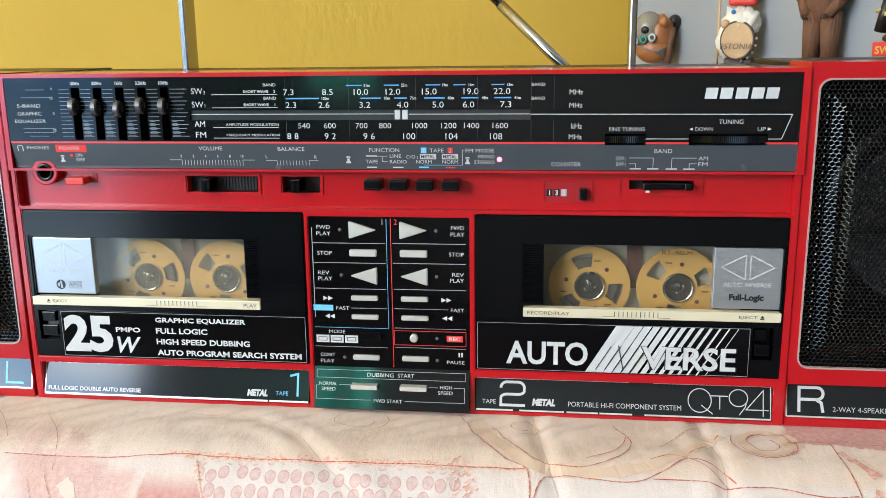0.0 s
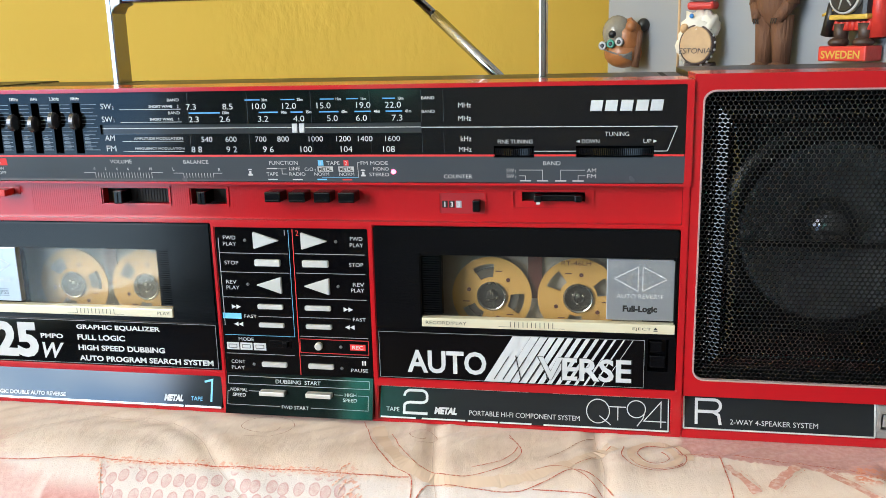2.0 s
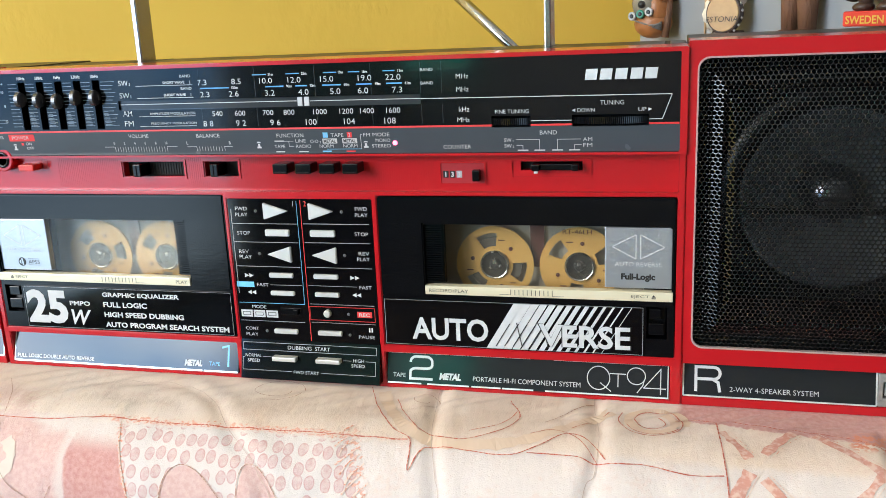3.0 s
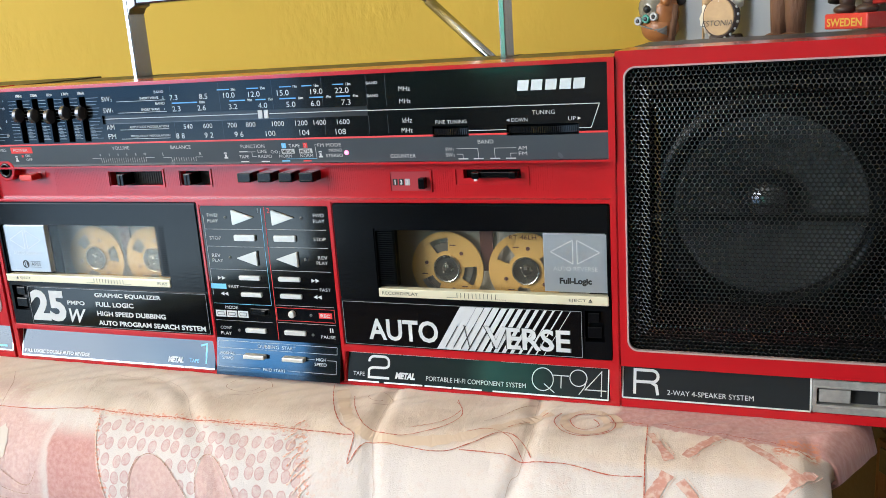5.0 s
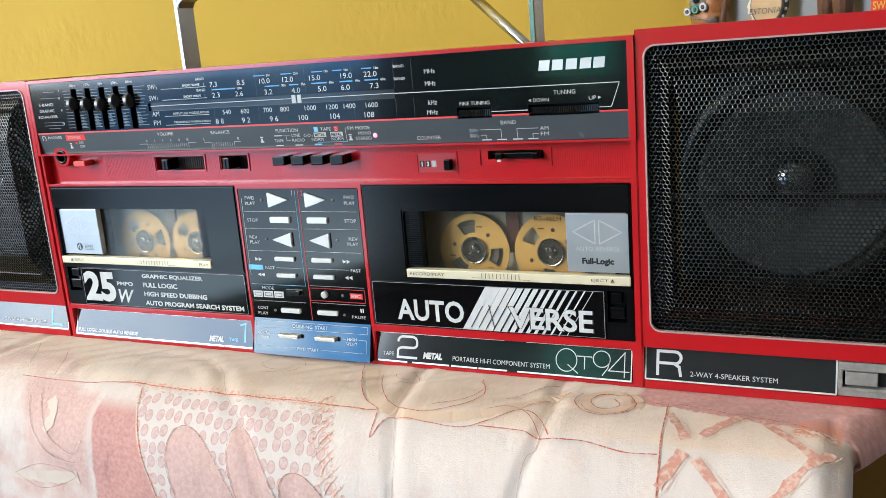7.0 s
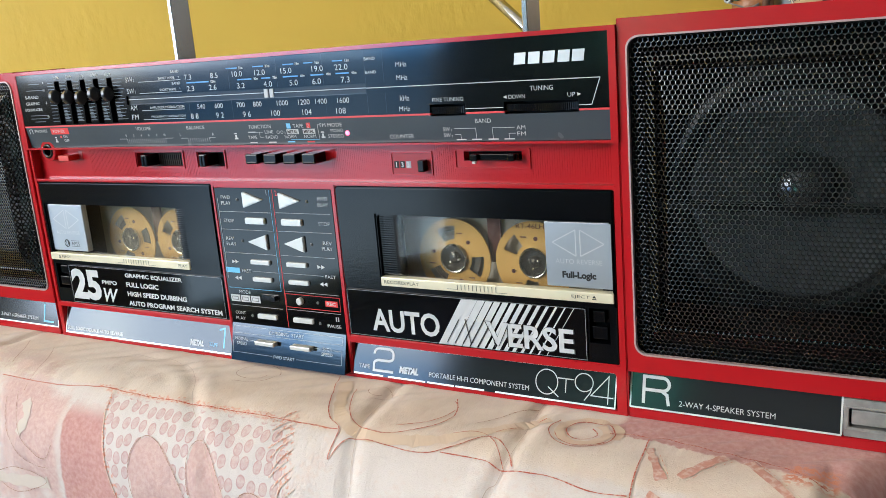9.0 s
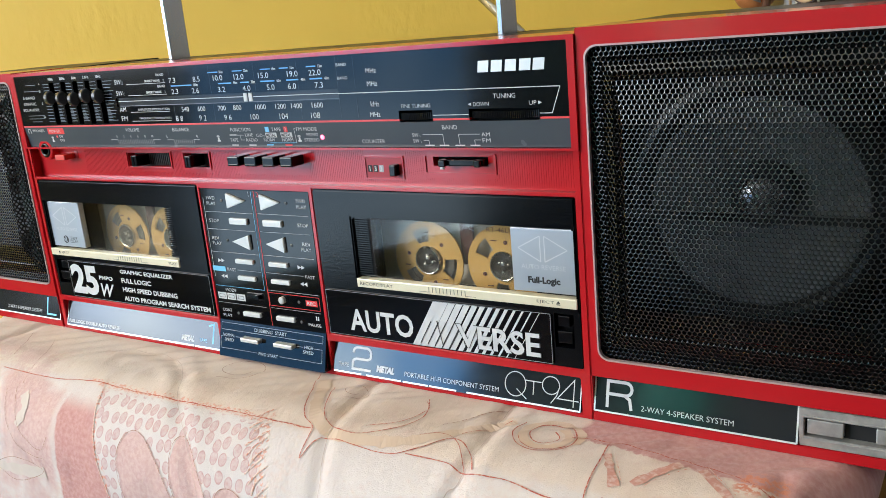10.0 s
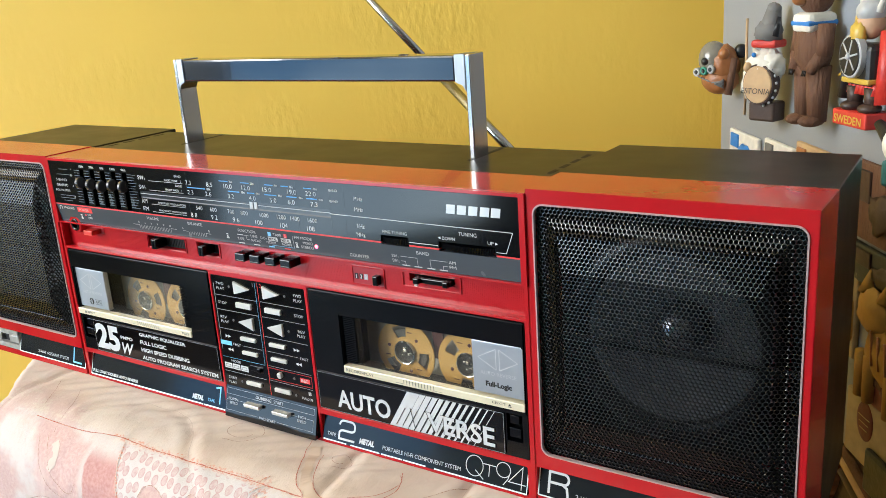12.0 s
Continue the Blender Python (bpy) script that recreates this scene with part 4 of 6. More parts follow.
sheet("sw2", strip, WHITE, lambda z: strip_face(z) - 0.15, label="white legend lettering")
word("sw2", "POWER", -160.3, -150.2, 129.9, 1.7)
word("sw", "ON", -152.9, -149.6, 126.7, 1.5)
word("sw", "OFF", -153.0, -148.7, 124.4, 1.5)
bar("sr", -155.6, -154.2, 125.9, 127.2)
for x, z in ((-159.6, 125.1), (-22.0, 125.0), (32.2, 124.8)):
    bar("sw", x - 1.1, x + 1.1, z - 1.7, z - 0.9)
    bar("sw", x - 0.55, x + 0.55, z - 0.9, z + 0.5)
    mark("sw", (x - 1.1, z + 0.9), (x + 1.1, z + 0.9), (x + 0.7, z + 1.5), (x - 0.7, z + 1.5))
word("sw", "VOLUME", -92.1, -80.9, 130.0, 1.8)
for i, s in enumerate(("0", "2", "4", "6", "8", "10")):
    word("sw", s, -101.0 + 5.84 * i, None, 126.4, 1.3)
for i in range(21):
    x = -100.9 + 1.46 * i
    bar("sw", x - 0.09, x + 0.09, 122.0, 124.6)
bar("sw", -106.8, -100.9, 124.5, 124.7)
bar("sw", -71.7, -66.0, 124.5, 124.7)
word("sw", "BALANCE", -54.6, -42.1, 129.8, 1.8)
word("sw", "L", -60.2, None, 126.3, 1.5)
word("sw", "R", -37.2, None, 126.1, 1.5)
for i in range(11):
    x = -55.4 + 1.5 * i
    bar("sw", x - 0.09, x + 0.09, 122.2, 124.4)
bar("sw", -60.5, -55.4, 124.3, 124.5)
bar("sw", -40.4, -36.0, 124.3, 124.5)
word("sw", "FUNCTION", -12.2, 1.5, 129.4, 1.8)
word("sw", "LINE", -2.9, 2.3, 126.7, 1.6)
word("sw", "RADIO", -3.0, 4.7, 124.1, 1.6)
word("sw", "TAPE", -14.1, -8.6, 124.1, 1.6)
for x0, x1, z in ((-13.7, -8.8, 126.7), (-13.6, -9.0, 121.5), (-1.7, 3.1, 121.5)):
    bar("sw", x0, x1, z - 0.25, z + 0.25)
bar("sw", -8.8, -4.0, 126.5, 126.65)
bar("sw", -6.5, -6.3, 124.1, 126.5)
bar("sw", -6.5, -4.0, 124.0, 124.2)
word("sw", "CrO", 4.6, 8.6, 126.4, 1.6)
word("sw", "2", 9.6, None, 126.0, 1.1)
sheet("sk", strip, INK, lambda z: strip_face(z) - 0.15, label="black lettering on white")
for x0 in (10.8, 20.7):
    bar("sw", x0, x0 + 7.3, 125.3, 127.7)
    word("sk", "METAL", x0 + 0.6, x0 + 6.7, 126.5, 1.6, 0.03)
bar("sb", 11.3, 13.8, 128.1, 130.6)
word("sw2", "1", 12.5, None, 129.3, 1.7)
bar("sr", 23.4, 25.7, 128.1, 130.6)
word("sw2", "2", 24.5, None, 129.3, 1.9)
word("sw", "TAPE", 15.3, 21.5, 129.3, 1.7)
word("sw", "NORM", 9.0, 16.0, 124.1, 1.6)
word("sw", "NORM", 20.9, 27.9, 124.1, 1.6)
bar("sb", 10.2, 14.7, 121.3, 121.9)
bar("sr", 22.2, 26.7, 121.2, 121.8)
bar("sb", 12.5, 29.8, 122.5, 122.7)
bar("sw", 29.8, 30.0, 122.6, 129.5)
bar("sw", 29.8, 30.9, 129.4, 129.6)
word("sw", "FM MODE", 31.4, 44.1, 129.3, 1.7)
word("sw", "MONO", 37.1, 44.2, 126.6, 1.6)
word("sw", "STEREO", 35.1, 44.2, 124.0, 1.6)
word("sw", "COUNTER", 69.3, 82.2, 123.2, 1.8)
word("sw", "BAND", 113.6, 121.1, 129.3, 1.8)
word("sw", "SW", 97.5, 100.8, 126.0, 1.7)
word("sw", "1", 101.5, None, 125.6, 1.0)
word("sw", "SW", 97.5, 100.8, 123.4, 1.7)
word("sw", "2", 101.5, None, 123.0, 1.0)
word("sw", "AM", 132.4, 136.4, 126.1, 1.7)
word("sw", "FM", 132.5, 136.4, 123.5, 1.7)
for xa, za, xb in ((103.0, 126.2, 113.3), (103.0, 123.6, 105.8), (131.6, 126.2, 121.2), (131.8, 123.7, 128.7)):
    rule("sw", xa, za, xb, za, 0.2)
    rule("sw", xb, za + 0.1, xb, 121.4, 0.2)
    bar("sw", xb - 2.4, xb + 2.4, 121.1, 121.6)
part("stereo_lamp", lathe(bmesh.new(), [(1.1, 3.0), (1.1, -0.9), (0.6, -1.3), (0.1, -1.4)], 46.4, 125.3, 20), PINKLED, radio, "lit pink stereo lamp")

# counter figures
sheet("cw", radio, WHITE, lambda z: 3.9, label="counter figures")
for i, s in enumerate("133"):
    word("cw", s, 68.7 + 3.2 * i, None, 109.8, 2.4, 0.03)

# ---------------------------------------------------------------- printing on the decks
sheet("d1", deck1, WHITE, lambda z: -1.0, label="bold white lettering")
word("d1", "25", -168.5, -143.3, 38.5, 19.0, 0.045)
word("d1", "PMPO", -141.5, -128.9, 41.0, 2.5, 0.03)
word("d1", "W", -141.2, -129.0, 33.2, 8.4, 0.02, shear=0.3)
word("d1", "GRAPHIC EQUALIZER", -120.9, -75.3, 46.2, 2.9, 0.03)
word("d1", "FULL LOGIC", -120.9, -94.8, 40.9, 2.9, 0.03)
word("d1", "HIGH SPEED DUBBING", -121.0, -73.8, 35.4, 2.9, 0.03)
word("d1", "AUTO PROGRAM SEARCH SYSTEM", -121.0, -48.4, 29.8, 2.9, 0.03)
for k, (x0, x1) in enumerate(((-169.8, -45.4), (35.9, 159.4))):
    sheet("st%d" % k, (deck1, deck2)[k], GREY, lambda z: -1.0, name="printed_line", label="thin grey outline")
    outline("st%d" % k, x0 + 0.5, x1 - 0.5, 27.0, 49.6, 0.16)

sheet("d2", deck2, WHITE, lambda z: -1.0, label="bold white lettering")
word("d2", "AUTO", 49.8, 87.4, 35.4, 11.4, 0.024)
for i in range(14):
    t = i / 13.0
    xb = 86.2 + 54.0 * t
    w = 4.0 * (1 - t) ** 0.9 + 0.3
    mark("d2", (xb, 26.8), (xb + w, 26.8), (xb + w + 13.6, 49.4), (xb + 13.6, 49.4))
sheet("d2k", deck2, INK, lambda z: -1.2, name="printed_line", label="black slits in the stripes")
for i in range(5):
    x = 91.0 + 4.1 * i
    rule("d2k", x, 28.2, x + 6.9, 39.6, 0.45 + 0.05 * i)
    if i % 3 == 1:
        rule("d2k", x + 6.0, 40.2, x + 8.4, 28.4, 0.5)
word("d2k", "V", 110.8, 123.4, 34.6, 11.5, 0.026)
word("d2k", "ERSE", 122.0, 153.9, 34.6, 11.5, 0.027)
sheet("d2e", deck2, WHITE, lambda z: -1.27, label="bold white lettering")
word("d2e", "V", 111.5, 122.7, 34.6, 11.0, 0.016)
word("d2e", "ERSE", 122.5, 153.4, 34.6, 11.0, 0.022)

for k, (d, x0, x1) in enumerate(((deck1, -181.2, -150.6), (deck2, 141.8, 171.2))):
    key_w, key_k = "bw%d" % k, "bk%d" % k
    sheet(key_w, d, BADGE_PRINT, lambda z: 0.4, label="pale badge lettering")
    sheet(key_k, d, INK, lambda z: 0.4, label="black badge lettering")
    c = (x0 + x1) / 2
    for sgn in (-1, 1):
        pts = [(c + sgn * 1.0, 83.2), (c + sgn * 1.0, 72.0), (c + sgn * 11.4, 77.6)]
        for a, b in zip(pts, pts[1:] + pts[:1]):
            rule(key_w, *a, *b, 0.45)
    word(key_w, "AUTO REVERSE", c - 10.3, c + 10.3, 69.6, 2.0)
word("bk1", "Full-Logic", 149.0, 164.0, 63.4, 3.8, 0.05)
word("bk0", "APSS", -164.4, -157.4, 63.0, 2.2)
bar("bk0", -164.6, -157.2, 61.2, 61.4)
bar("bk0", -164.6, -157.2, 64.6, 64.8)
b = LETTERS["bk0"]["marks"]
b.faces.new([b.verts.new(((-168.3 + 2.4 * math.cos(a)) * MM, 0.28 * MM, (63.0 + 2.4 * math.sin(a)) * MM)) for a in [2 * math.pi * i / 24 for i in range(24)]])
sheet("bs", deck1, SILVER, lambda z: 0.25, name="badge_mark")
mark("bs", (-168.6, 64.9), (-167.8, 64.9), (-167.2, 61.2), (-168.2, 61.2))
mark("bs", (-169.9, 62.6), (-168.9, 61.8), (-168.9, 64.2), (-169.9, 63.4))

for k, (d, a, b2, ej0, s_left, s_right, x_left, x_right) in enumerate(((deck1, -118.8, -98.7, -174.5, "EJECT", "PLAY", (-172.3, -164.6), (-75.4, -69.0)), (deck2, 98.8, 118.1, 163.5, "RECORD/PLAY", "EJECT", (59.4, 78.5), (153.5, 161.6)))):
    kk = "pl%d" % k
    sheet(kk, d, INK, lambda z: -1.7, label="dark plate lettering")
    word(kk, s_left, *x_left, 55.0, 1.6)
    word(kk, s_right, *x_right, 55.0, 1.6)
    for i in range(11):
        x = a + (b2 - a) * i / 10
        bar(kk, x - 0.14, x + 0.14, 53.9, 56.5)
    bar(kk, a - 5.4, a, 54.0, 54.15)
    bar(kk, b2, b2 + 5.4, 53.8, 53.95)
    mark(kk, (ej0 - 0.9, 54.9), (ej0 + 0.9, 54.9), (ej0, 56.1))
    bar(kk, ej0 - 0.9, ej0 + 0.9, 54.2, 54.6)

# ---------------------------------------------------------------- printing on the keypad
sheet("kw", keys, WHITE, kp_face, label="white key lettering")
sheet("kg", keys, GREY, kp_face, name="printed_line", label="thin grey lines")
sheet("kr", keys, PRED, kp_face, name="printed_line", label="red lines and label")
sheet("kb", keys, LBLUE, kp_face, name="printed_line", label="light blue lines and label")
word("kw", "FWD", -38.3, -32.0, 93.6, 1.8)
word("kw", "PLAY", -38.5, -31.9, 90.6, 1.8)
word("kw", "FWD", 24.4, 30.4, 93.9, 1.8)
word("kw", "PLAY", 24.2, 30.6, 90.9, 1.8)
word("kw", "STOP", -38.5, -31.5, 81.3, 1.8)
word("kw", "STOP", 23.4, 30.2, 81.5, 1.8)
word("kw", "REV", -38.5, -33.2, 71.8, 1.8)
word("kw", "PLAY", -38.5, -31.9, 69.0, 1.8)
word("kw", "REV", 24.8, 30.2, 71.9, 1.8)
word("kw", "PLAY", 23.8, 30.2, 69.1, 1.8)
for x, z, d in ((-36.6, 59.4, 1), (19.6, 59.6, 1), (-31.4, 50.6, -1), (24.6, 50.8, -1)):
    for q in (0, 2.4):
        mark("kw", (x + d * q, z - 1.1), (x + d * q, z + 1.1), (x + d * (q + 2.3), z))
word("kw", "FAST", -30.5, -24.2, 54.7, 1.7)
word("kw", "FAST", 24.0, 30.2, 54.8, 1.7)
bar("kb", -41.5, -32.0, 53.3, 56.1)
word("kw", "MODE", -34.3, -26.6, 43.0, 1.7)
sheet("km", keys, WHITE, kp_face, name="mode_icon", label="white mode pictograms")
for x in (-40.7, -33.8, -26.8):
    bar("km", x, x + 6.3, 37.5, 41.2)
sheet("kk", keys, INK, lambda z: kp_face(z) - 0.15, name="mode_icon")
for x in (-40.7, -33.8, -26.8):
    outline("kk", x + 1.1, x + 5.2, 38.5, 40.2, 0.3)
word("kw", "CONT", -39.0, -31.9, 31.3, 1.7)
word("kw", "PLAY", -39.1, -32.4, 28.2, 1.7)
word("kw", "PAUSE", 21.9, 30.2, 29.2, 1.7)
bar("kw", 27.4, 28.1, 31.9, 34.1)
bar("kw", 28.7, 29.4, 31.9, 34.1)
bar("kr", 21.9, 29.5, 39.3, 42.3)
sheet("kx", keys, WHITE, lambda z: kp_face(z) - 0.15, label="white lettering on red")
word("kx", "REC", 22.9, 28.4, 40.8, 1.8, 0.02)
outline("kr", -3.0, 31.0, 37.2, 44.2, 0.25)
bar("kr", -3.7, -3.4, 25.8, 98.0)
bar("kb", -5.64, -5.46, 45.2, 97.6)
for z in (86.1, 76.7, 64.2):
    bar("kg", -40.5, -6.2, z - 0.12, z + 0.12)
    bar("kg", -2.8, 31.0, z + 0.1, z + 0.34)
bar("kg", -23.2, -6.2, 54.7, 54.9)
bar("kg", -2.6, 22.8, 54.9, 55.1)
bar("kb", -41.2, -5.5, 44.95, 45.13)
bar("kg", -2.8, 31.0, 45.4, 45.6)
bar("kg", -41.2, -6.2, 35.4, 35.6)
bar("kg", -2.8, 31.0, 35.8, 36.0)
bar("kg", -40.9, -40.6, 50, 93.4)
word("kg", "1", -7.4, None, 96.3, 2.6)
word("kr", "2", -1.2, None, 96.3, 2.6)
outline("kg", -41.0, 30.8, 20.2, 23.9, 0.2)
word("kw", "DUBBING", -16.5, -3.6, 22.0, 1.8)
word("kw", "START", -1.7, 6.3, 22.0, 1.8)
word("kw", "NORMAL", -39.8, -31.0, 17.4, 1.6)
word("kw", "SPEED", -38.6, -31.8, 14.9, 1.6)
word("kw", "HIGH", 18.7, 24.4, 17.2, 1.6)
word("kw", "SPEED", 17.8, 24.8, 14.7, 1.6)
word("kw", "FWD START", -13.1, 0.6, 10.0, 1.6)
for a in ((-41.2, 16.5, -40.2, 16.5), (-41.2, 16.5, -41.2, 10.2), (-41.2, 10.2, -14.2, 10.2), (1.8, 10.2, 30.4, 10.2), (30.4, 10.2, 30.4, 17.0), (30.4, 17.0, 25.2, 17.0), (-30.2, 17.0, -24.4, 17.0), (13.2, 17.0, 17.8, 17.0)):
    rule("kg", *a, 0.2)

# ---------------------------------------------------------------- printing on the lower plates
def line(key, pts, w):
    """A drawn line of even width."""
    pts = [Vector(p) for p in pts]
    S = LETTERS[key]
    rows = []
    for i, p in enumerate(pts):
        a = (p - pts[i - 1]).normalized() if i else (pts[1] - p).normalized()
        b = (pts[i + 1] - p).normalized() if i < len(pts) - 1 else a
        d = (a + b).normalized()
        m = w / 2 / max(0.4, d.dot(a))
        rows.append([S["marks"].verts.new(((p.x - d.y * m * k) * MM, (S["face"](p.y + d.x * m * k) - 0.12) * MM, (p.y + d.x * m * k) * MM)) for k in (-1, 1)])
    for A, B in zip(rows, rows[1:]):
        S["marks"].faces.new((A[0], A[1], B[1], B[0]))


def arc(cx, cz, rx, rz, a0, a1, n=20):
    return [(cx + rx * math.cos(radians(a0 + (a1 - a0) * i / n)), cz + rz * math.sin(radians(a0 + (a1 - a0) * i / n))) for i in range(n + 1)]


def p2_face(z):
    return -1.6 + (z - 6.2) / 15.4 * 4.6


def sp_face(z):
    return -1.4 + (z - 8.4) / 15.4 * 4.0


SILVER_EDGE = mat("edge_silver", (0.72, 0.72, 0.70), 0.35, metal=0.5, var=0.3, vscale=90)
sheet("e1", p1, SILVER_EDGE, pl_face, name="silver_edge", label="worn silver edge")
for x0, x1 in ((-182.2, -128.0), (-121.5, -81.0), (-76.0, -73.0), (-64.8, -58.0), (-56.5, -46.2)):
    bar("e1", x0, x1, 21.5, 22.3)
for x0, x1 in ((-182.2, -66.5), (-65.6, -46.2)):
    bar("e1", x0, x1, 6.3, 7.1)
bar("e1", -182.5, -182.0, 6.4, 22.3)
sheet("w1", p1, WHITE, pl_face, label="white lettering")
sheet("b1", p1, LBLUE, pl_face, label="light blue lettering")
word("w1", "FULL LOGIC DOUBLE AUTO REVERSE", -180.6, -131.8, 9.3, 2.0, 0.03)
word("w1", "METAL", -77.0, -66.6, 10.3, 3.2, 0.06, shear=0.2)
word("b1", "TAPE", -62.6, -56.3, 10.4, 1.9)
line("b1", [(-55.6, 18.6), (-51.6, 19.6), (-51.6, 9.2)], 1.0)
sheet("e2", p2, SILVER_EDGE, p2_face, name="silver_edge", label="worn silver edge")
for x0, x1 in ((35.8, 106.6), (118.0, 170.4)):
    bar("e2", x0, x1, 20.7, 21.5)
for x0, x1 in ((35.8, 53.0), (56.0, 77.0), (78.2, 92.6), (93.4, 108.4), (114.0, 170.4)):
    bar("e2", x0, x1, 6.3, 7.0)
bar("e2", 170.2, 170.7, 6.4, 21.5)
sheet("w2", p2, WHITE, p2_face, label="white lettering")
word("w2", "TAPE", 38.5, 44.9, 10.3, 1.9)
line("w2", [(47.3, 16.6)] + arc(50.2, 16.9, 2.9, 2.4, 180, 90, 6) + arc(55.4, 16.9, 2.9, 2.4, 90, 0, 6) + arc(55.4, 15.4, 2.9, 1.6, 0, -90, 5) + arc(50.4, 12.2, 3.1, 1.6, 90, 180, 5) + [(47.3, 8.9), (58.7, 8.9)], 1.2)
word("w2", "METAL", 62.0, 72.9, 10.6, 3.2, 0.06, shear=0.2)
word("w2", "PORTABLE HI-FI COMPONENT SYSTEM", 78.9, 130.6, 10.3, 2.2)
line("w2", arc(138.9, 14.0, 5.2, 5.2, 0, 360, 36), 0.42)
line("w2", [(139.6, 12.0), (144.8, 8.2)], 0.42)
line("w2", [(144.0, 16.2), (151.6, 16.2)], 0.42)
line("w2", [(147.9, 16.2), (147.9, 10.4)], 0.42)
line("w2", arc(156.2, 15.6, 4.1, 3.7, 0, 360, 30), 0.42)
line("w2", [(160.1, 14.6), (159.2, 11.6), (156.6, 8.2)], 0.42)
line("w2", [(167.2, 7.9), (167.2, 19.2), (159.6, 10.6), (169.6, 10.6)], 0.42)
for k, (sp, x0, x1) in enumerate(((spk_r, 176.8, 258.6), (spk_l, -270.0, -188.8))):
    kk = "sp%d" % k
    sheet(kk, sp, SILVER_EDGE, sp_face, name="silver_edge", label="silver rim")
    outline(kk, x0 + 0.4, x1 - 0.4, 8.8, 23.4, 0.7)
    sheet("sl%d" % k, sp, WHITE, sp_face, label="white lettering")
line("sl0", [(182.7, 10.8), (182.7, 21.6), (190.4, 21.6)] + arc(190.6, 19.0, 2.6, 2.6, 90, -90, 8) + [(182.7, 16.4)], 1.3)
line("sl0", [(190.0, 16.4), (192.4, 15.0), (193.2, 10.8)], 1.3)
word("sl0", "2-WAY 4-SPEAKER SYSTEM", 197.4, 234.8, 12.4, 2.2)
word("sl1", "2-WAY 4-SPEAKER SYSTEM", -246.5, -209.0, 12.4, 2.2)
sheet("slb", spk_l, LBLUE, sp_face, label="light blue letter")
line("slb", [(-203.0, 21.6), (-203.0, 11.2), (-193.6, 11.2)], 1.1)

# ---------------------------------------------------------------- armchair back
TOPZ, RFR, YF = 0.8435, 0.040, -0.035
SEAMS = (
    [(0.058, -0.02), (0.062, 0.0), (0.066, 0.025), (0.070, 0.047), (0.075, 0.066), (0.078, 0.087), (0.079, 0.2)],
    [(0.136, -0.02), (0.138, 0.009), (0.142, 0.035), (0.142, 0.059), (0.137, 0.079), (0.135, 0.2)],
    [(-0.140, 0.040), (-0.132, 0.029), (-0.118, 0.019), (-0.101, 0.014), (-0.068, 0.015), (-0.045, 0.030), (-0.028, 0.050), (-0.006, 0.071), (0.006, 0.099), (0.010, 0.2)],
    [(-0.205, -0.02), (-0.210, 0.03), (-0.214, 0.08), (-0.215, 0.2)],
    [(0.258, 0.020), (0.259, 0.040), (0.259, 0.2)],
)
SPANS = [(min(p[0] for p in sm) - 0.02, max(p[0] for p in sm) + 0.02) for sm in SEAMS]


def seg_dist(p, a, b):
    ax, ay, bx, by = *a, *b
    t = max(0.0, min(1.0, ((p[0] - ax) * (bx - ax) + (p[1] - ay) * (by - ay)) / ((bx - ax) ** 2 + (by - ay) ** 2)))
    return math.hypot(p[0] - ax - t * (bx - ax), p[1] - ay - t * (by - ay))


def smooth(pts, per=8):
    """A soft curve through a few corners."""
    out = []
    q = [pts[0], *pts, pts[-1]]
    for i in range(1, len(q) - 2):
        p0, p1, p2, p3 = (Vector(v) for v in q[i - 1:i + 3])
        for k in range(per):
            t = k / per
            out.append(0.5 * (2 * p1 + (p2 - p0) * t + (2 * p0 - 5 * p1 + 4 * p2 - p3) * t * t + (3 * p1 - p0 - 3 * p2 + p3) * t ** 3))
    out.append(Vector(q[-2]))
    return out


def cloth(x, s):
    """A place on the cushion and its outward way: x along it, s along the cloth from the radio's front outwards."""
    if s < -YF:
        p, n = Vector((x, -s, TOPZ)), Vector((0, 0, 1))
    elif s < -YF + RFR * math.pi / 2:
        a = (s + YF) / RFR
        n = Vector((0, -math.sin(a), math.cos(a)))
        p = Vector((x, YF, TOPZ - RFR)) + n * RFR
    else:
        p, n = Vector((x, YF - RFR, TOPZ - RFR - (s + YF - RFR * math.pi / 2))), Vector((0, -1, 0))
    h = 0.0
    for k, sm in enumerate(SEAMS):
        if not SPANS[k][0] < x < SPANS[k][1]:
            continue
        d = min(seg_dist((x, s), a, b) for a, b in zip(sm, sm[1:]))
        h -= (0.0012 if k != 2 else 0.0006) * math.exp(-(d / 0.0030) ** 2)
        h += 0.0004 * math.exp(-((d - 0.008) / 0.004) ** 2)
    free = min(1.0, max(0.0, (s - 0.004) / 0.02))
    h += free * 0.0009 * noise.noise((x * 26, s * 26, 0.3)) + free * 0.0006 * noise.noise((x * 80, s * 60, 1.7)) + free * 0.00025 * noise.noise((x * 150 + s * 60, s * 45, 2.9))
    if s > 0:
        h += 0.0018 * math.exp(-((s - 0.012) / 0.012) ** 2) * noise.noise((x * 90 + s * 120, s * 20, 4.0))
    return p + n * h, n


def left_end(s):
    return -0.270 + 0.044 * min(1.0, max(0.0, (s + 0.004) / 0.05))


def right_end(s):
    return 0.286 - 0.0205 * min(1.0, max(0.0, (s + 0.004) / 0.04))


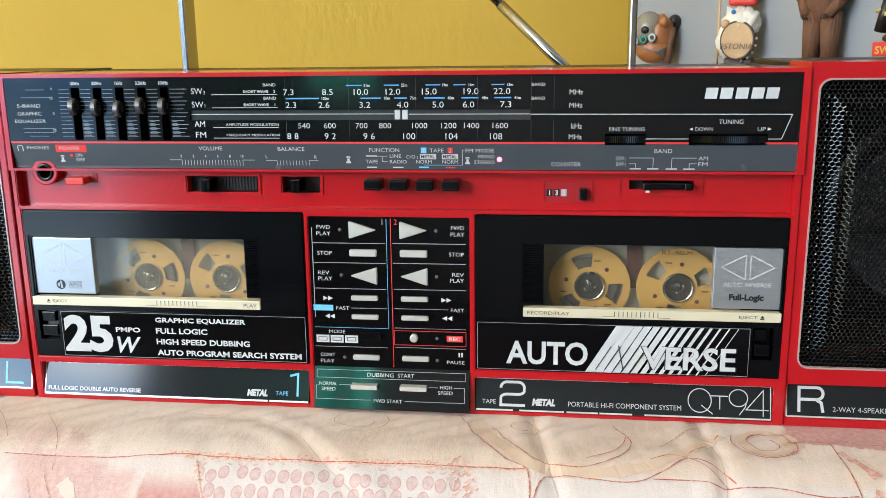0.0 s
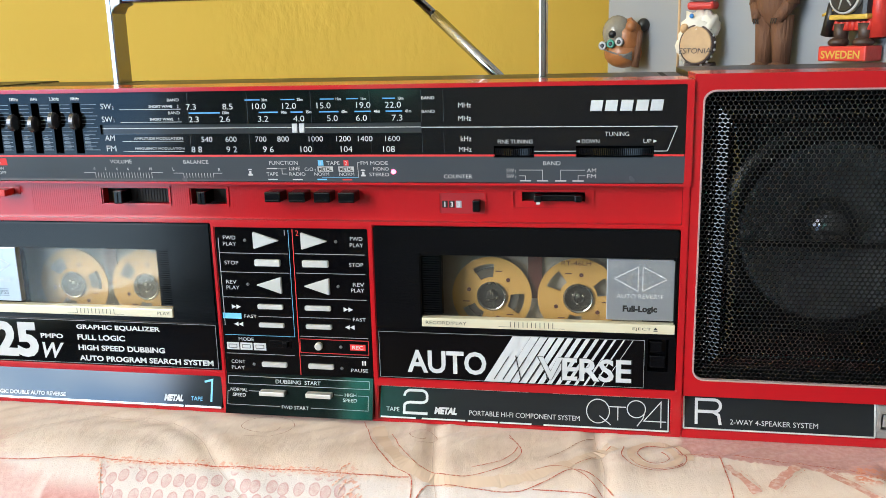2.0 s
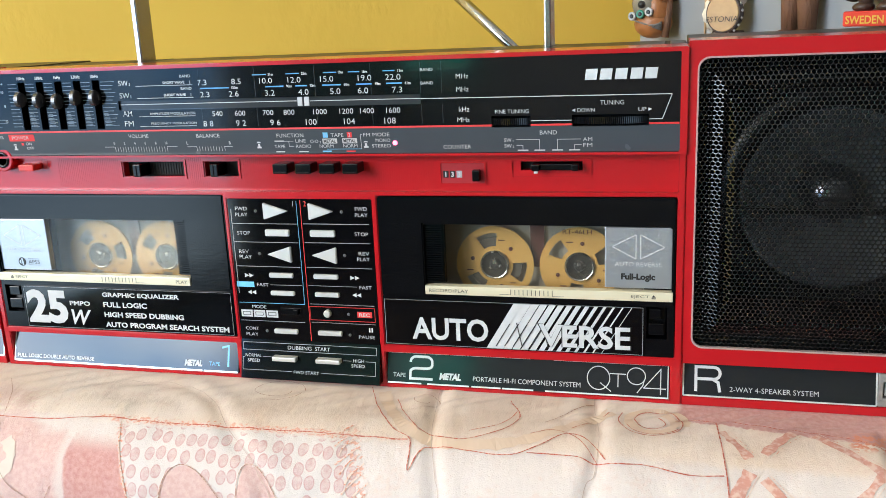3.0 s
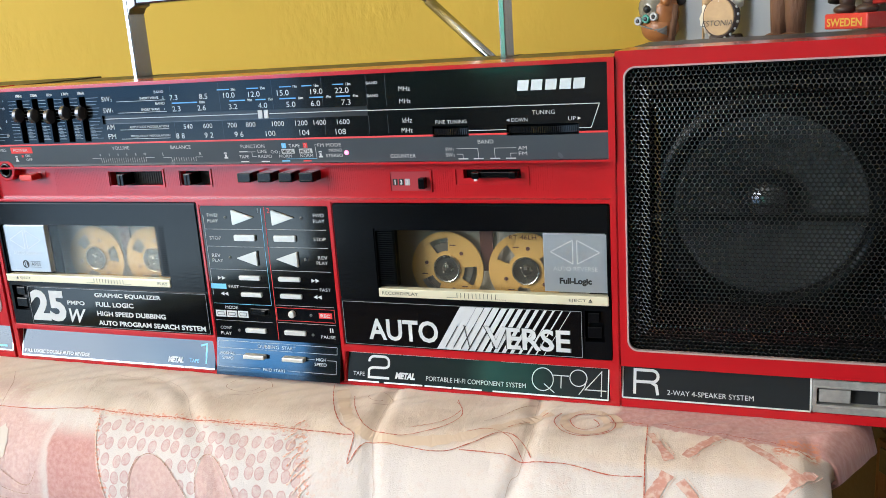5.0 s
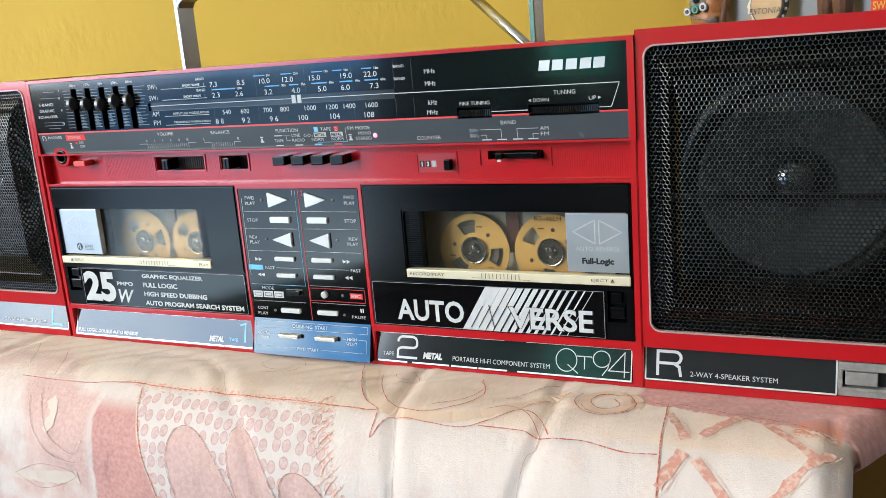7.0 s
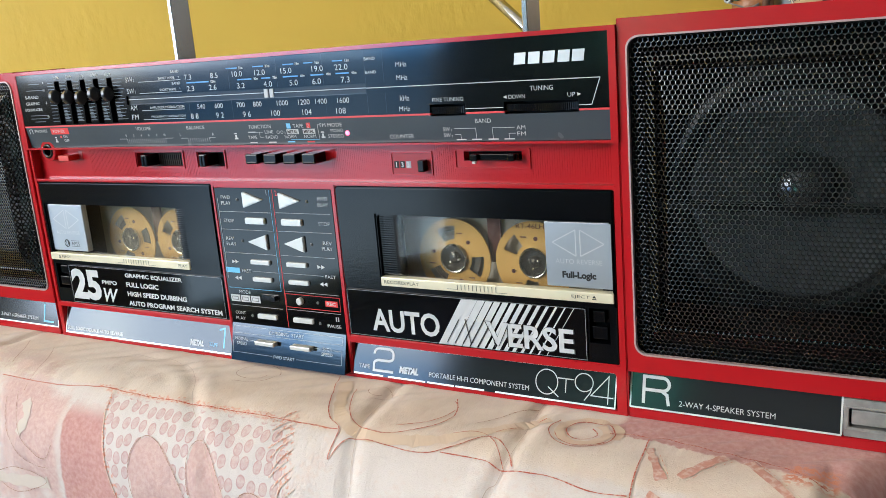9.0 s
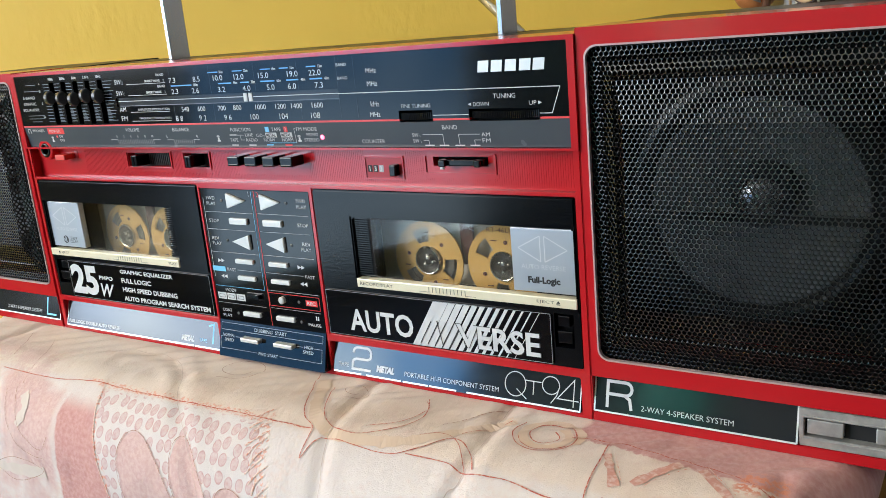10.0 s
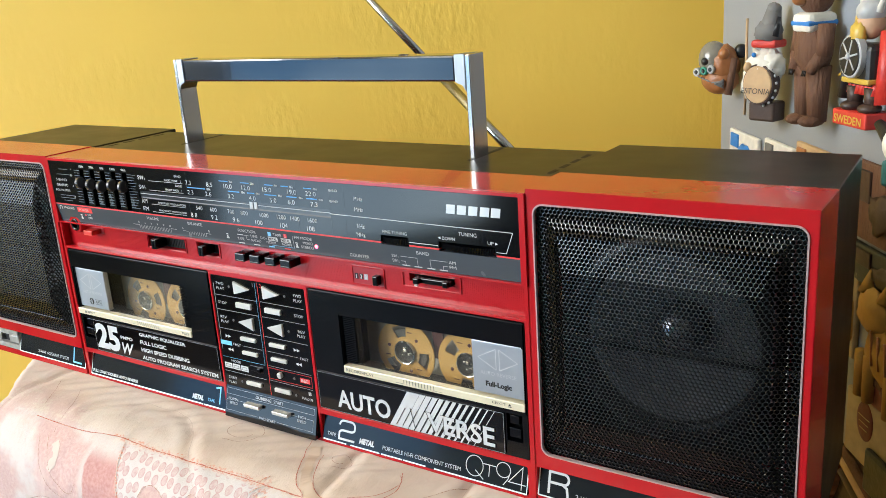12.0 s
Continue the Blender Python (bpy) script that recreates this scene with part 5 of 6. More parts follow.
class Nodes:
    """Short names for the arithmetic of one material."""

    def __init__(self, m):
        self.t = m.node_tree

    def put(self, v, socket):
        if isinstance(v, (int, float)):
            socket.default_value = v
        else:
            self.t.links.new(v, socket)

    def op(self, kind, a, b=0.0, c=0.0):
        n = self.t.nodes.new("ShaderNodeMath")
        n.operation = kind
        for v, k in zip((a, b, c), n.inputs):
            self.put(v, k)
        return n.outputs[0]

    def step(self, v, lo, hi):
        n = self.t.nodes.new("ShaderNodeMapRange")
        n.interpolation_type = "SMOOTHSTEP"
        self.put(v, n.inputs["Value"])
        n.inputs["From Min"].default_value, n.inputs["From Max"].default_value = lo, hi
        return n.outputs[0]

    def both(self, *vs):
        r = vs[0]
        for v in vs[1:]:
            r = self.op("MULTIPLY", r, v)
        return r

    def mix(self, f, a, b):
        n = self.t.nodes.new("ShaderNodeMix")
        n.data_type = "RGBA"
        self.put(f, n.inputs[0])
        for v, k in ((a, n.inputs[6]), (b, n.inputs[7])):
            if isinstance(v, tuple):
                k.default_value = (*v, 1)
            else:
                self.t.links.new(v, k)
        return n.outputs[2]

    def noise(self, vec, scale, detail=4.0):
        n = self.t.nodes.new("ShaderNodeTexNoise")
        n.inputs["Scale"].default_value, n.inputs["Detail"].default_value = scale, detail
        self.t.links.new(vec, n.inputs["Vector"])
        return n.outputs["Fac"]


def fabric_material():
    """Printed cotton: cream above, rosy panels, a dotted panel and a darker band below."""
    m = bpy.data.materials.new("printed_fabric")
    m.use_nodes = True
    q = Nodes(m)
    t = m.node_tree
    uv = t.nodes.new("ShaderNodeUVMap")
    sep = t.nodes.new("ShaderNodeSeparateXYZ")
    t.links.new(uv.outputs[0], sep.inputs[0])
    wob = q.noise(uv.outputs[0], 60, 5)
    fine = q.noise(uv.outputs[0], 420, 6)
    blotch = q.noise(uv.outputs[0], 22, 4)
    x = q.op("ADD", sep.outputs[0], q.op("MULTIPLY", q.op("SUBTRACT", wob, 0.5), 0.008))
    s = q.op("ADD", sep.outputs[1], q.op("MULTIPLY", q.op("SUBTRACT", fine, 0.5), 0.006))

    def within(v, lo, hi, soft=0.001):
        return q.both(q.step(v, lo - soft, lo + soft), q.step(v, hi + soft, hi - soft))

    grain = q.step(fine, 0.30, 0.72)
    # the dotted panel leans
    xs = q.op("SUBTRACT", x, q.op("MULTIPLY", q.op("SUBTRACT", s, 0.052), 0.38))
    big = q.noise(uv.outputs[0], 9, 3)
    col = q.mix(q.step(blotch, 0.35, 0.65), (0.64, 0.50, 0.41), (0.71, 0.58, 0.495))
    col = q.mix(q.step(big, 0.45, 0.62), col, (0.68, 0.57, 0.50))
    col = q.mix(q.both(q.step(s, 0.048, 0.054), q.step(x, 0.30, 0.29)), col, q.mix(blotch, (0.62, 0.54, 0.51), (0.68, 0.60, 0.57)))
    rose = q.mix(grain, (0.50, 0.235, 0.215), (0.58, 0.33, 0.305))
    pale = q.mix(grain, (0.57, 0.36, 0.335), (0.63, 0.445, 0.41))
    # rosy washes
    wash = q.both(q.step(x, -0.088, -0.125), q.step(s, 0.012, 0.045), q.step(q.op("ADD", q.op("MULTIPLY", blotch, 0.7), q.op("MULTIPLY", fine, 0.3)), 0.46, 0.56))
    col = q.mix(q.op("MULTIPLY", wash, 0.75), col, pale)
    col = q.mix(q.op("MULTIPLY", q.step(q.op("ADD", q.op("MULTIPLY", wob, 0.6), q.op("MULTIPLY", fine, 0.4)), 0.50, 0.66), 0.35), col, (0.64, 0.44, 0.37))
    # left field and its solid bar
    col = q.mix(q.both(q.step(x, -0.106, -0.110), q.step(s, 0.052, 0.058), q.step(blotch, 0.40, 0.55)), col, pale)
    col = q.mix(q.both(q.step(x, -0.105, -0.103), q.step(xs, -0.081, -0.083), q.step(s, 0.058, 0.070)), col, rose)
    # dotted panel
    vor = t.nodes.new("ShaderNodeTexVoronoi")
    mp = t.nodes.new("ShaderNodeMapping")
    mp.inputs["Scale"].default_value = (160, 122, 1)
    t.links.new(uv.outputs[0], mp.inputs["Vector"])
    t.links.new(mp.outputs[0], vor.inputs["Vector"])
    vor.inputs["Scale"].default_value = 1.0
    vor.inputs["Randomness"].default_value = 0.36
    vor.voronoi_dimensions = "2D"
    dd = q.op("ADD", vor.outputs["Distance"], q.op("MULTIPLY", q.op("SUBTRACT", fine, 0.5), 0.16))
    inside = q.both(within(xs, -0.082, 0.034), q.step(s, 0.052, 0.055))
    dot = q.both(q.step(dd, 0.42, 0.36), inside)
    rim = q.both(dot, q.step(dd, 0.27, 0.36))
    col = q.mix(q.both(within(xs, -0.083, 0.036), q.step(s, 0.050, 0.054)), col, (0.63, 0.565, 0.54))
    col = q.mix(q.op("MULTIPLY", dot, q.op("MULTIPLY_ADD", fine, 1.3, -0.10)), col, (0.545, 0.32, 0.31))
    col = q.mix(q.op("MULTIPLY", rim, q.op("MULTIPLY_ADD", fine, 1.6, -0.25)), col, (0.50, 0.27, 0.26))
    # two rounded rosy shapes inside the dots
    for cx, cs, rx, rs in ((-0.050, 0.112, 0.020, 0.041), (-0.016, 0.108, 0.013, 0.040), (0.013, 0.112, 0.016, 0.026)):
        u, v = q.op("DIVIDE", q.op("SUBTRACT", xs, cx), rx), q.op("DIVIDE", q.op("SUBTRACT", s, cs), rs)
        d = q.op("SQRT", q.op("ADD", q.op("MULTIPLY", u, u), q.op("MULTIPLY", v, v)))
        col = q.mix(q.step(d, 1.02, 0.98), col, pale)
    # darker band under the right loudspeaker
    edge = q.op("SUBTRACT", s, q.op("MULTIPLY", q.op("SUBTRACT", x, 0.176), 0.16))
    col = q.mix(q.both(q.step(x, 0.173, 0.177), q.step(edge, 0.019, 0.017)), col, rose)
    col = q.mix(q.both(within(x, 0.244, 0.260, 0.002), within(s, 0.022, 0.036, 0.003), q.step(fine, 0.42, 0.56)), col, (0.62, 0.22, 0.13))
    # orange crayon along the panel's edges
    cray = q.step(fine, 0.48, 0.60)
    col = q.mix(q.both(within(s, 0.0485, 0.0525, 0.001), within(x, -0.09, 0.036), cray), col, (0.68, 0.36, 0.27))
    col = q.mix(q.both(within(xs, 0.030, 0.037, 0.001), within(s, 0.045, 0.16, 0.004), q.step(fine, 0.50, 0.62)), col, (0.66, 0.36, 0.28))
    col = q.mix(q.both(within(xs, -0.084, -0.081, 0.001), q.step(s, 0.05, 0.056), cray), col, (0.70, 0.28, 0.20))
    b = t.nodes["Principled BSDF"]
    b.inputs["Roughness"].default_value = 0.92
    b.inputs["Sheen Weight"].default_value = 0.15
    t.links.new(col, b.inputs["Base Color"])
    bp = t.nodes.new("ShaderNodeBump")
    bp.inputs["Distance"].default_value = 0.0004
    stretch = t.nodes.new("ShaderNodeMapping")
    stretch.inputs["Scale"].default_value, stretch.inputs["Rotation"].default_value = (1.0, 0.35, 1.0), (0, 0, 0.5)
    t.links.new(uv.outputs[0], stretch.inputs["Vector"])
    weave = q.op("ADD", q.op("MULTIPLY", q.noise(uv.outputs[0], 1800, 2), 0.35), q.op("ADD", q.op("MULTIPLY", wob, 1.6), q.op("MULTIPLY", q.noise(stretch.outputs[0], 260, 3), 0.9)))
    t.links.new(weave, bp.inputs["Height"])
    t.links.new(bp.outputs[0], b.inputs["Normal"])
    return m


FABRIC = fabric_material()


def crayon(name, dark, light, lo=0.42, hi=0.60, scale=900):
    """Broken dry strokes of a wax crayon."""
    m = mat(name, dark, 0.92)
    q = Nodes(m)
    b = m.node_tree.nodes["Principled BSDF"]
    co = m.node_tree.nodes.new("ShaderNodeTexCoord")
    m.node_tree.links.new(q.mix(q.step(q.noise(co.outputs["Object"], scale, 3), lo, hi), dark, light), b.inputs["Base Color"])
    return m


CRAYON = crayon("print_terracotta", (0.46, 0.10, 0.065), (0.64, 0.36, 0.28), 0.46, 0.64)
CRAYON_DIM = crayon("print_brown_line", (0.36, 0.19, 0.14), (0.60, 0.44, 0.36), 0.46, 0.62)
CRAYON_ORANGE = crayon("print_orange_edge", (0.64, 0.27, 0.18), (0.69, 0.54, 0.47), 0.36, 0.52, 700)
ROSE_BAND = crayon("print_rose", (0.56, 0.27, 0.215), (0.66, 0.46, 0.39), 0.40, 0.66, 420)
TAN_PRINT = mat("print_tan", (0.66, 0.50, 0.385), 0.92, var=0.08, vscale=60)
LEAF = mat("print_cream", (0.62, 0.53, 0.47), 0.92, var=0.05, vscale=120)
# thread colour, darkened to hold the crease's shadow as well
THREAD_SHADE = mat("stitch_thread", (0.50, 0.38, 0.32), 0.9, var=0.2, vscale=300)

chair = tagged(new("armchair_back"), "pink and cream printed upholstered backrest with stitched seams", "armchair")
bm = bmesh.new()
uvl = bm.loops.layers.uv.new("cloth")
nx, ns = 300, 180
grid, place = [], {}
for j in range(ns + 1):
    s = -0.165 + 0.365 * j / ns
    row = []
    a, b = left_end(s), right_end(s)
    for i in range(-1, nx + 2):
        x = a + (b - a) * min(1, max(0, i / nx))
        p, _ = cloth(x, s)
        e = min(x - a, b - x)
        if e < 0.014:
            p.z -= 0.014 - math.sqrt(max(0, 0.014 ** 2 - (0.014 - e) ** 2))
            if s > 0.03:
                p.y += 0.5 * (0.014 - math.sqrt(max(0, 0.014 ** 2 - (0.014 - e) ** 2)))
        if i in (-1, nx + 1):
            p = Vector((p.x + (0.035 if i < 0 else -0.035), p.y + (0.02 if s > 0.03 else 0), min(p.z - 0.004, 0.80)))
        v = bm.verts.new(p)
        place[v] = (x, s)
        row.append(v)
    grid.append(row)
for A, B in zip(grid, grid[1:]):
    for i in range(nx + 2):
        f = bm.faces.new((A[i], B[i], B[i + 1], A[i + 1]))
        for lp in f.loops:
            lp[uvl].uv = place[lp.vert]
bm.normal_update()
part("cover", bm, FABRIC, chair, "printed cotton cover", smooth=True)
part("core", box(-0.20, 0.235, YF - RFR + 0.012, 0.15, 0.0, 0.79, bev=0.01, unit=1), ROSE_BAND, chair)


def stroke(pts, width, material, lift=0.0004, name="printed_line", crown=0.0, shift=0.0):
    """A printed line or a sewn ridge on the cloth, given by a few corners in millimetres."""
    c = smooth([(x * MM, s * MM) for x, s in pts])
    bm = bmesh.new()
    rows = []
    for i, p in enumerate(c):
        d = (c[min(i + 1, len(c) - 1)] - c[max(i - 1, 0)])
        d = d.normalized() if d.length > 0 else Vector((1, 0))
        w = (0.8 if width < 2 else 1.0) * width * MM / 2 * (0.75 + 0.45 * noise.noise((p.x * 300, p.y * 300, width)))
        off = shift * MM + (0.0002 * noise.noise((p.x * 170, p.y * 170, 8.0)) if width < 2 else 0.0)
        row = []
        for k in ((-1, 1) if not crown else (-1, -0.6, 0, 0.6, 1)):
            g = w * k + off
            q, n = cloth(p.x - d.y * g, p.y + d.x * g)
            row.append(bm.verts.new(q + n * (lift + crown * MM * (1 - k * k))))
        rows.append(row)
    for A, B in zip(rows, rows[1:]):
        for k in range(len(A) - 1):
            f = bm.faces.new((A[k], A[k + 1], B[k + 1], B[k]))
            f.smooth = crown > 0
    bm.normal_update()
    for f in bm.faces:
        if f.normal.z - f.normal.y < 0:
            f.normal_flip()
    part(name, bm, material, chair)


def spiral(cx, cs, r0, r1, a0, turns, flat=0.8):
    n = max(6, int(turns * 9))
    return [(cx + (r0 + (r1 - r0) * i / n) * math.cos(radians(a0) + 2 * math.pi * turns * i / n), cs + flat * (r0 + (r1 - r0) * i / n) * math.sin(radians(a0) + 2 * math.pi * turns * i / n)) for i in range(n + 1)]


stroke([(-172, 54), (-124, 54), (-91, 50), (-60, 51), (-29, 51), (34, 50), (60, 50)], 0.9, CRAYON)
stroke([(28, 3), (38, 24), (50, 42), (61, 50), (63, 65), (67, 56), (74, 53), (104, 54), (118, 47), (129, 38), (140, 44), (146, 53)], 0.8, CRAYON)
stroke([(44, 12), (52, 28), (64, 43), (82, 48), (99, 40), (106, 26), (99, 10)], 0.7, CRAYON)
stroke([(86, 42), (99, 34), (104, 20), (99, 12)], 0.6, CRAYON)
stroke(spiral(58, 14, 3, 9, 20, 1.2), 0.6, CRAYON_DIM)
stroke([(113, 52), (132, 52), (143, 55), (162, 54), (179, 57), (193, 56)], 0.8, CRAYON)
stroke([(113, 40), (124, 36), (134, 42), (143, 55)], 0.5, CRAYON)
stroke([(118, 29), (126, 18), (138, 5)], 0.6, CRAYON_DIM)
stroke([(130, 33), (138, 25), (145, 15)], 0.6, CRAYON)
stroke(spiral(165, 21, 3.5, 16.5, -60, 1.75, 0.95), 0.8, CRAYON)
stroke(spiral(165, 21, 12.0, 13.0, 30, 0.35, 0.95), 0.6, CRAYON)
stroke([(174, 18), (196, 18), (213, 21), (227, 23), (244, 27), (258, 36)], 0.8, CRAYON)
stroke([(191, 19), (193, 45), (195, 71), (196, 120)], 0.9, CRAYON)
stroke(spiral(-19, 13, 8, 17, 0, 1.3, 0.8), 0.5, CRAYON_DIM)
stroke([(-170, 20), (-158, 34), (-150, 48), (-146, 62)], 0.5, CRAYON_DIM)
stroke([(-200, 14), (-186, 30), (-176, 44)], 0.5, CRAYON_DIM)
for pts in ([(-166, 112), (-142, 103), (-117, 107), (-144, 118), (-166, 112)], [(-150, 62), (-142, 76), (-132, 88), (-116, 94), (-110, 86)], [(-156, 66), (-147, 84), (-132, 97), (-114, 99)]):
    stroke(pts, 0.5, CRAYON_DIM)
stroke([(-168, 112), (-144, 111), (-116, 108)], 9.0, LEAF, 0.00026, "printed_leaf")
stroke([(-140, 66), (-134, 74), (-138, 84)], 8.0, LEAF, 0.00026, "printed_leaf")
for cx, cs, rx, rs in ((-50, 112, 20, 41), (-16, 108, 13, 40), (13, 112, 16, 26)):
    ring = [(cx + rx * math.cos(a), cs - rs * math.sin(a)) for a in [radians(4 + 17.2 * i) for i in range(11)]]
    stroke([(x + 0.38 * (s - 52), s) for x, s in ring], 0.6, CRAYON_DIM)
# tan fill of the flourish and of the scroll
stroke([(36, 8), (44, 24), (56, 41), (72, 50), (92, 50), (110, 45), (122, 37), (134, 27), (146, 14)], 8.0, TAN_PRINT, 0.00024, "printed_leaf")
stroke(spiral(165, 21, 8.0, 14.0, -60, 1.2, 0.95), 5.0, TAN_PRINT, 0.00024, "printed_leaf")
# crossing rosy bands
for pts, w in (([(193, 27), (203, 46)], 5.5), ([(222, 25), (215, 34), (209, 43)], 6.5), ([(203, 53), (199, 61), (195, 70)], 6.5), ([(208, 56), (220, 70), (232, 88)], 5.5), ([(230, 26), (252, 49)], 5.0), ([(259, 45), (250, 53), (238, 70)], 5.5), ([(197, 96), (212, 82)], 6.0)):
    stroke(pts, w, ROSE_BAND, 0.0003, "printed_band")
    (x0, s0), (x1, s1) = pts[0], pts[-1]
    d = Vector((x1 - x0, s1 - s0)).normalized()
    stroke([(x + d.y * w * 0.55, s - d.x * w * 0.55) for x, s in pts], 0.5, CRAYON_ORANGE)
# crayon edges and hatching round the dotted panel
stroke([(-96, 49), (-60, 51), (-29, 51), (10, 50.5), (34, 50)], 2.6, CRAYON_ORANGE, 0.00032, "printed_edge")
stroke([(34, 50), (48, 50), (60, 50)], 1.6, CRAYON_ORANGE, 0.00032, "printed_edge")
stroke([(-83, 52), (-72, 80), (-61, 110), (-46, 150)], 1.2, CRAYON_ORANGE, 0.00032, "printed_edge")
for i in range(24):
    s = 44 + i * 4.1
    k = 0.40 * (s - 52)
    stroke([(28.0 + 1.4 * (i % 3) + k, s + 9), (32 + (i % 2) + k, s + 4), (36.5 + 1.7 * (i % 2) + k, s - 1)], 1.3, CRAYON_ORANGE, 0.00036, "printed_hatch")
for i, x in enumerate((-94, -90.5, -84, -61, -38, -33.5, -9, 12, 15.5)):
    stroke([(x, 50.5), (x + 2.2, 49.2), (x + 5.5, 48.0 - 0.5 * (i % 3))], 0.8, CRAYON_ORANGE, 0.00036, "printed_hatch")
# quilted seams: one drawn line for the thread and the shadow in its crease
for sm in SEAMS[:4]:
    pts = [(x * 1000, s * 1000) for x, s in sm]
    stroke(pts, 0.4, THREAD_SHADE, 0.0005, "stitching")

# ---------------------------------------------------------------- souvenirs on the refrigerator
def blob(bm, c, r, k=0, seg=16, rings=10, rough=0.0):
    """An ellipsoid, places in mm along the door, out of it, and above the floor."""
    vs = []
    for j in range(rings + 1):
        th = math.pi * j / rings
        row = []
        for i in range(seg):
            a = 2 * math.pi * i / seg
            d = Vector((math.sin(th) * math.cos(a), math.sin(th) * math.sin(a), math.cos(th)))
            g = 1 + rough * noise.noise(d * 2.6 + Vector(c) * 0.05)
            row.append(bm.verts.new(Vector((c[0] + r[0] * d.x * g, -(c[1] + r[1] * d.y * g), c[2] + r[2] * d.z * g)) * MM))
        vs.append(row)
    for A, B in zip(vs, vs[1:]):
        for i in range(seg):
            f = bm.faces.new((A[i], A[(i + 1) % seg], B[(i + 1) % seg], B[i]))
            f.material_index, f.smooth = k, True


def block(bm, x0, x1, o0, o1, z0, z1, k=0, bev=1.0):
    n0 = len(bm.faces)
    b2 = box(x0, x1, -o1, -o0, z0, z1, bev=bev)
    me = bpy.data.meshes.new("t")
    b2.to_mesh(me)
    b2.free()
    bm.from_mesh(me)
    bpy.data.meshes.remove(me)
    bm.faces.ensure_lookup_table()
    for f in bm.faces[n0:]:
        f.material_index = k


def disc(bm, x, o0, o1, z, r, k=0, rim=0.0):
    n0 = len(bm.faces)
    b2 = lathe(bmesh.new(), [(r, -o0), (r, -o1 + 0.6), (r - 0.6, -o1), (0.2, -o1)], x, z, 28)
    me = bpy.data.meshes.new("t")
    b2.to_mesh(me)
    b2.free()
    bm.from_mesh(me)
    bpy.data.meshes.remove(me)
    bm.faces.ensure_lookup_table()
    for f in bm.faces[n0:]:
        f.material_index = k


def rod(bm, a, b, r, k=0):
    n0 = len(bm.faces)
    tube(bm, [Vector((p[0], -p[1], p[2])) * MM for p in (a, b)], [v * MM for v in (r if isinstance(r, tuple) else (r, r))], 14)
    bm.faces.ensure_lookup_table()
    for f in bm.faces[n0:]:
        f.material_index, f.smooth = k, True


def souvenir(bm, mats, label, along=0.0, out=0.0, turn=0.0, name="fridge_magnet", size=(1, 1, 1), foot=0.0, lift=0.0):
    """along: place on the refrigerator's side, out: distance of its middle from it, both in mm; turn: degrees."""
    for v in bm.verts:
        v.co = Vector((v.co.x * size[0], v.co.y * size[1], foot * MM + (v.co.z - foot * MM) * size[2] + lift * MM))
    ob = link(name, bm, mats)
    ob.matrix_world = FRIDGE @ pose(along * MM, -out * MM, 0.005, 0, 0, turn)
    return tagged(ob, label, "magnet", group="souvenir magnets on the refrigerator")


C = {k: mat("souvenir_" + k, c, r, var=0.22, vscale=160, bump=0.0004, bscale=220) for k, c, r in (
    ("brown", (0.14, 0.062, 0.032), 0.75), ("orange_brown", (0.34, 0.13, 0.045), 0.4), ("tan", (0.52, 0.34, 0.18), 0.6), ("white", (0.70, 0.66, 0.58), 0.85),
    ("grey", (0.17, 0.165, 0.16), 0.7), ("red", (0.55, 0.035, 0.025), 0.45), ("black", (0.012, 0.012, 0.013), 0.4), ("dark_brown", (0.055, 0.03, 0.022), 0.5),
    ("blue", (0.03, 0.20, 0.55), 0.5), ("green", (0.02, 0.22, 0.15), 0.4), ("gold", (0.55, 0.36, 0.06), 0.4), ("skin_tan", (0.55, 0.33, 0.20), 0.6),
    ("teal", (0.03, 0.16, 0.16), 0.6), ("silver", (0.42, 0.42, 0.42), 0.35), ("cream", (0.44, 0.34, 0.19), 0.7), ("glass_grey", (0.22, 0.20, 0.16), 0.12), ("ochre", (0.40, 0.22, 0.045), 0.7), ("olive", (0.045, 0.045, 0.03), 0.6), ("dull_red", (0.20, 0.05, 0.04), 0.6), ("dark_red", (0.13, 0.012, 0.012), 0.5))}

# carved grain runs down the brown figures
for n in C["brown"].node_tree.nodes:
    if n.type == "MAPPING":
        n.inputs["Scale"].default_value = (3.0, 3.0, 0.5)
    elif n.type == "BUMP":
        n.inputs["Distance"].default_value = 0.0012

bm = bmesh.new()
blob(bm, (2, 0, 996), (18, 14, 13), 0)
blob(bm, (6, 0, 1008), (14, 14, 17), 0, rough=0.2)
blob(bm, (-3, 3, 1013), (14, 13, 15), 1)
blob(bm, (-4, 14, 1012), (4, 4, 3.5), 2)
blob(bm, (12, 10, 1018), (5, 5, 5), 0)
for i, k in enumerate((3, 4, 3)):
    disc(bm, -14 + 8.4 * i, 9, 14 + 1.5 * i, 1002.5 + 1.5 * i, 3.7, k)
    disc(bm, -14 + 8.4 * i, 14 + 1.5 * i, 14.8 + 1.5 * i, 1002.5 + 1.5 * i, 1.8, 2)
for i in range(6):
    rod(bm, (-12 + 3.5 * i, 13.5, 999 - 1.2 * i), (14, 12, 990 + 1.4 * i), 0.6, 5)
blob(bm, (19, -6, 1019), (6, 6, 6), 6)
rod(bm, (16, 8, 984), (19, 4, 1014), (3.5, 3), 7)
souvenir(bm, [C["orange_brown"], C["glass_grey"], C["black"], C["silver"], C["green"], C["grey"], C["black"], C["brown"]], "brown animal figure magnet with goggles and glassy head", 26, 18, 38, size=(0.88, 0.9, 0.95), foot=1000, lift=8)

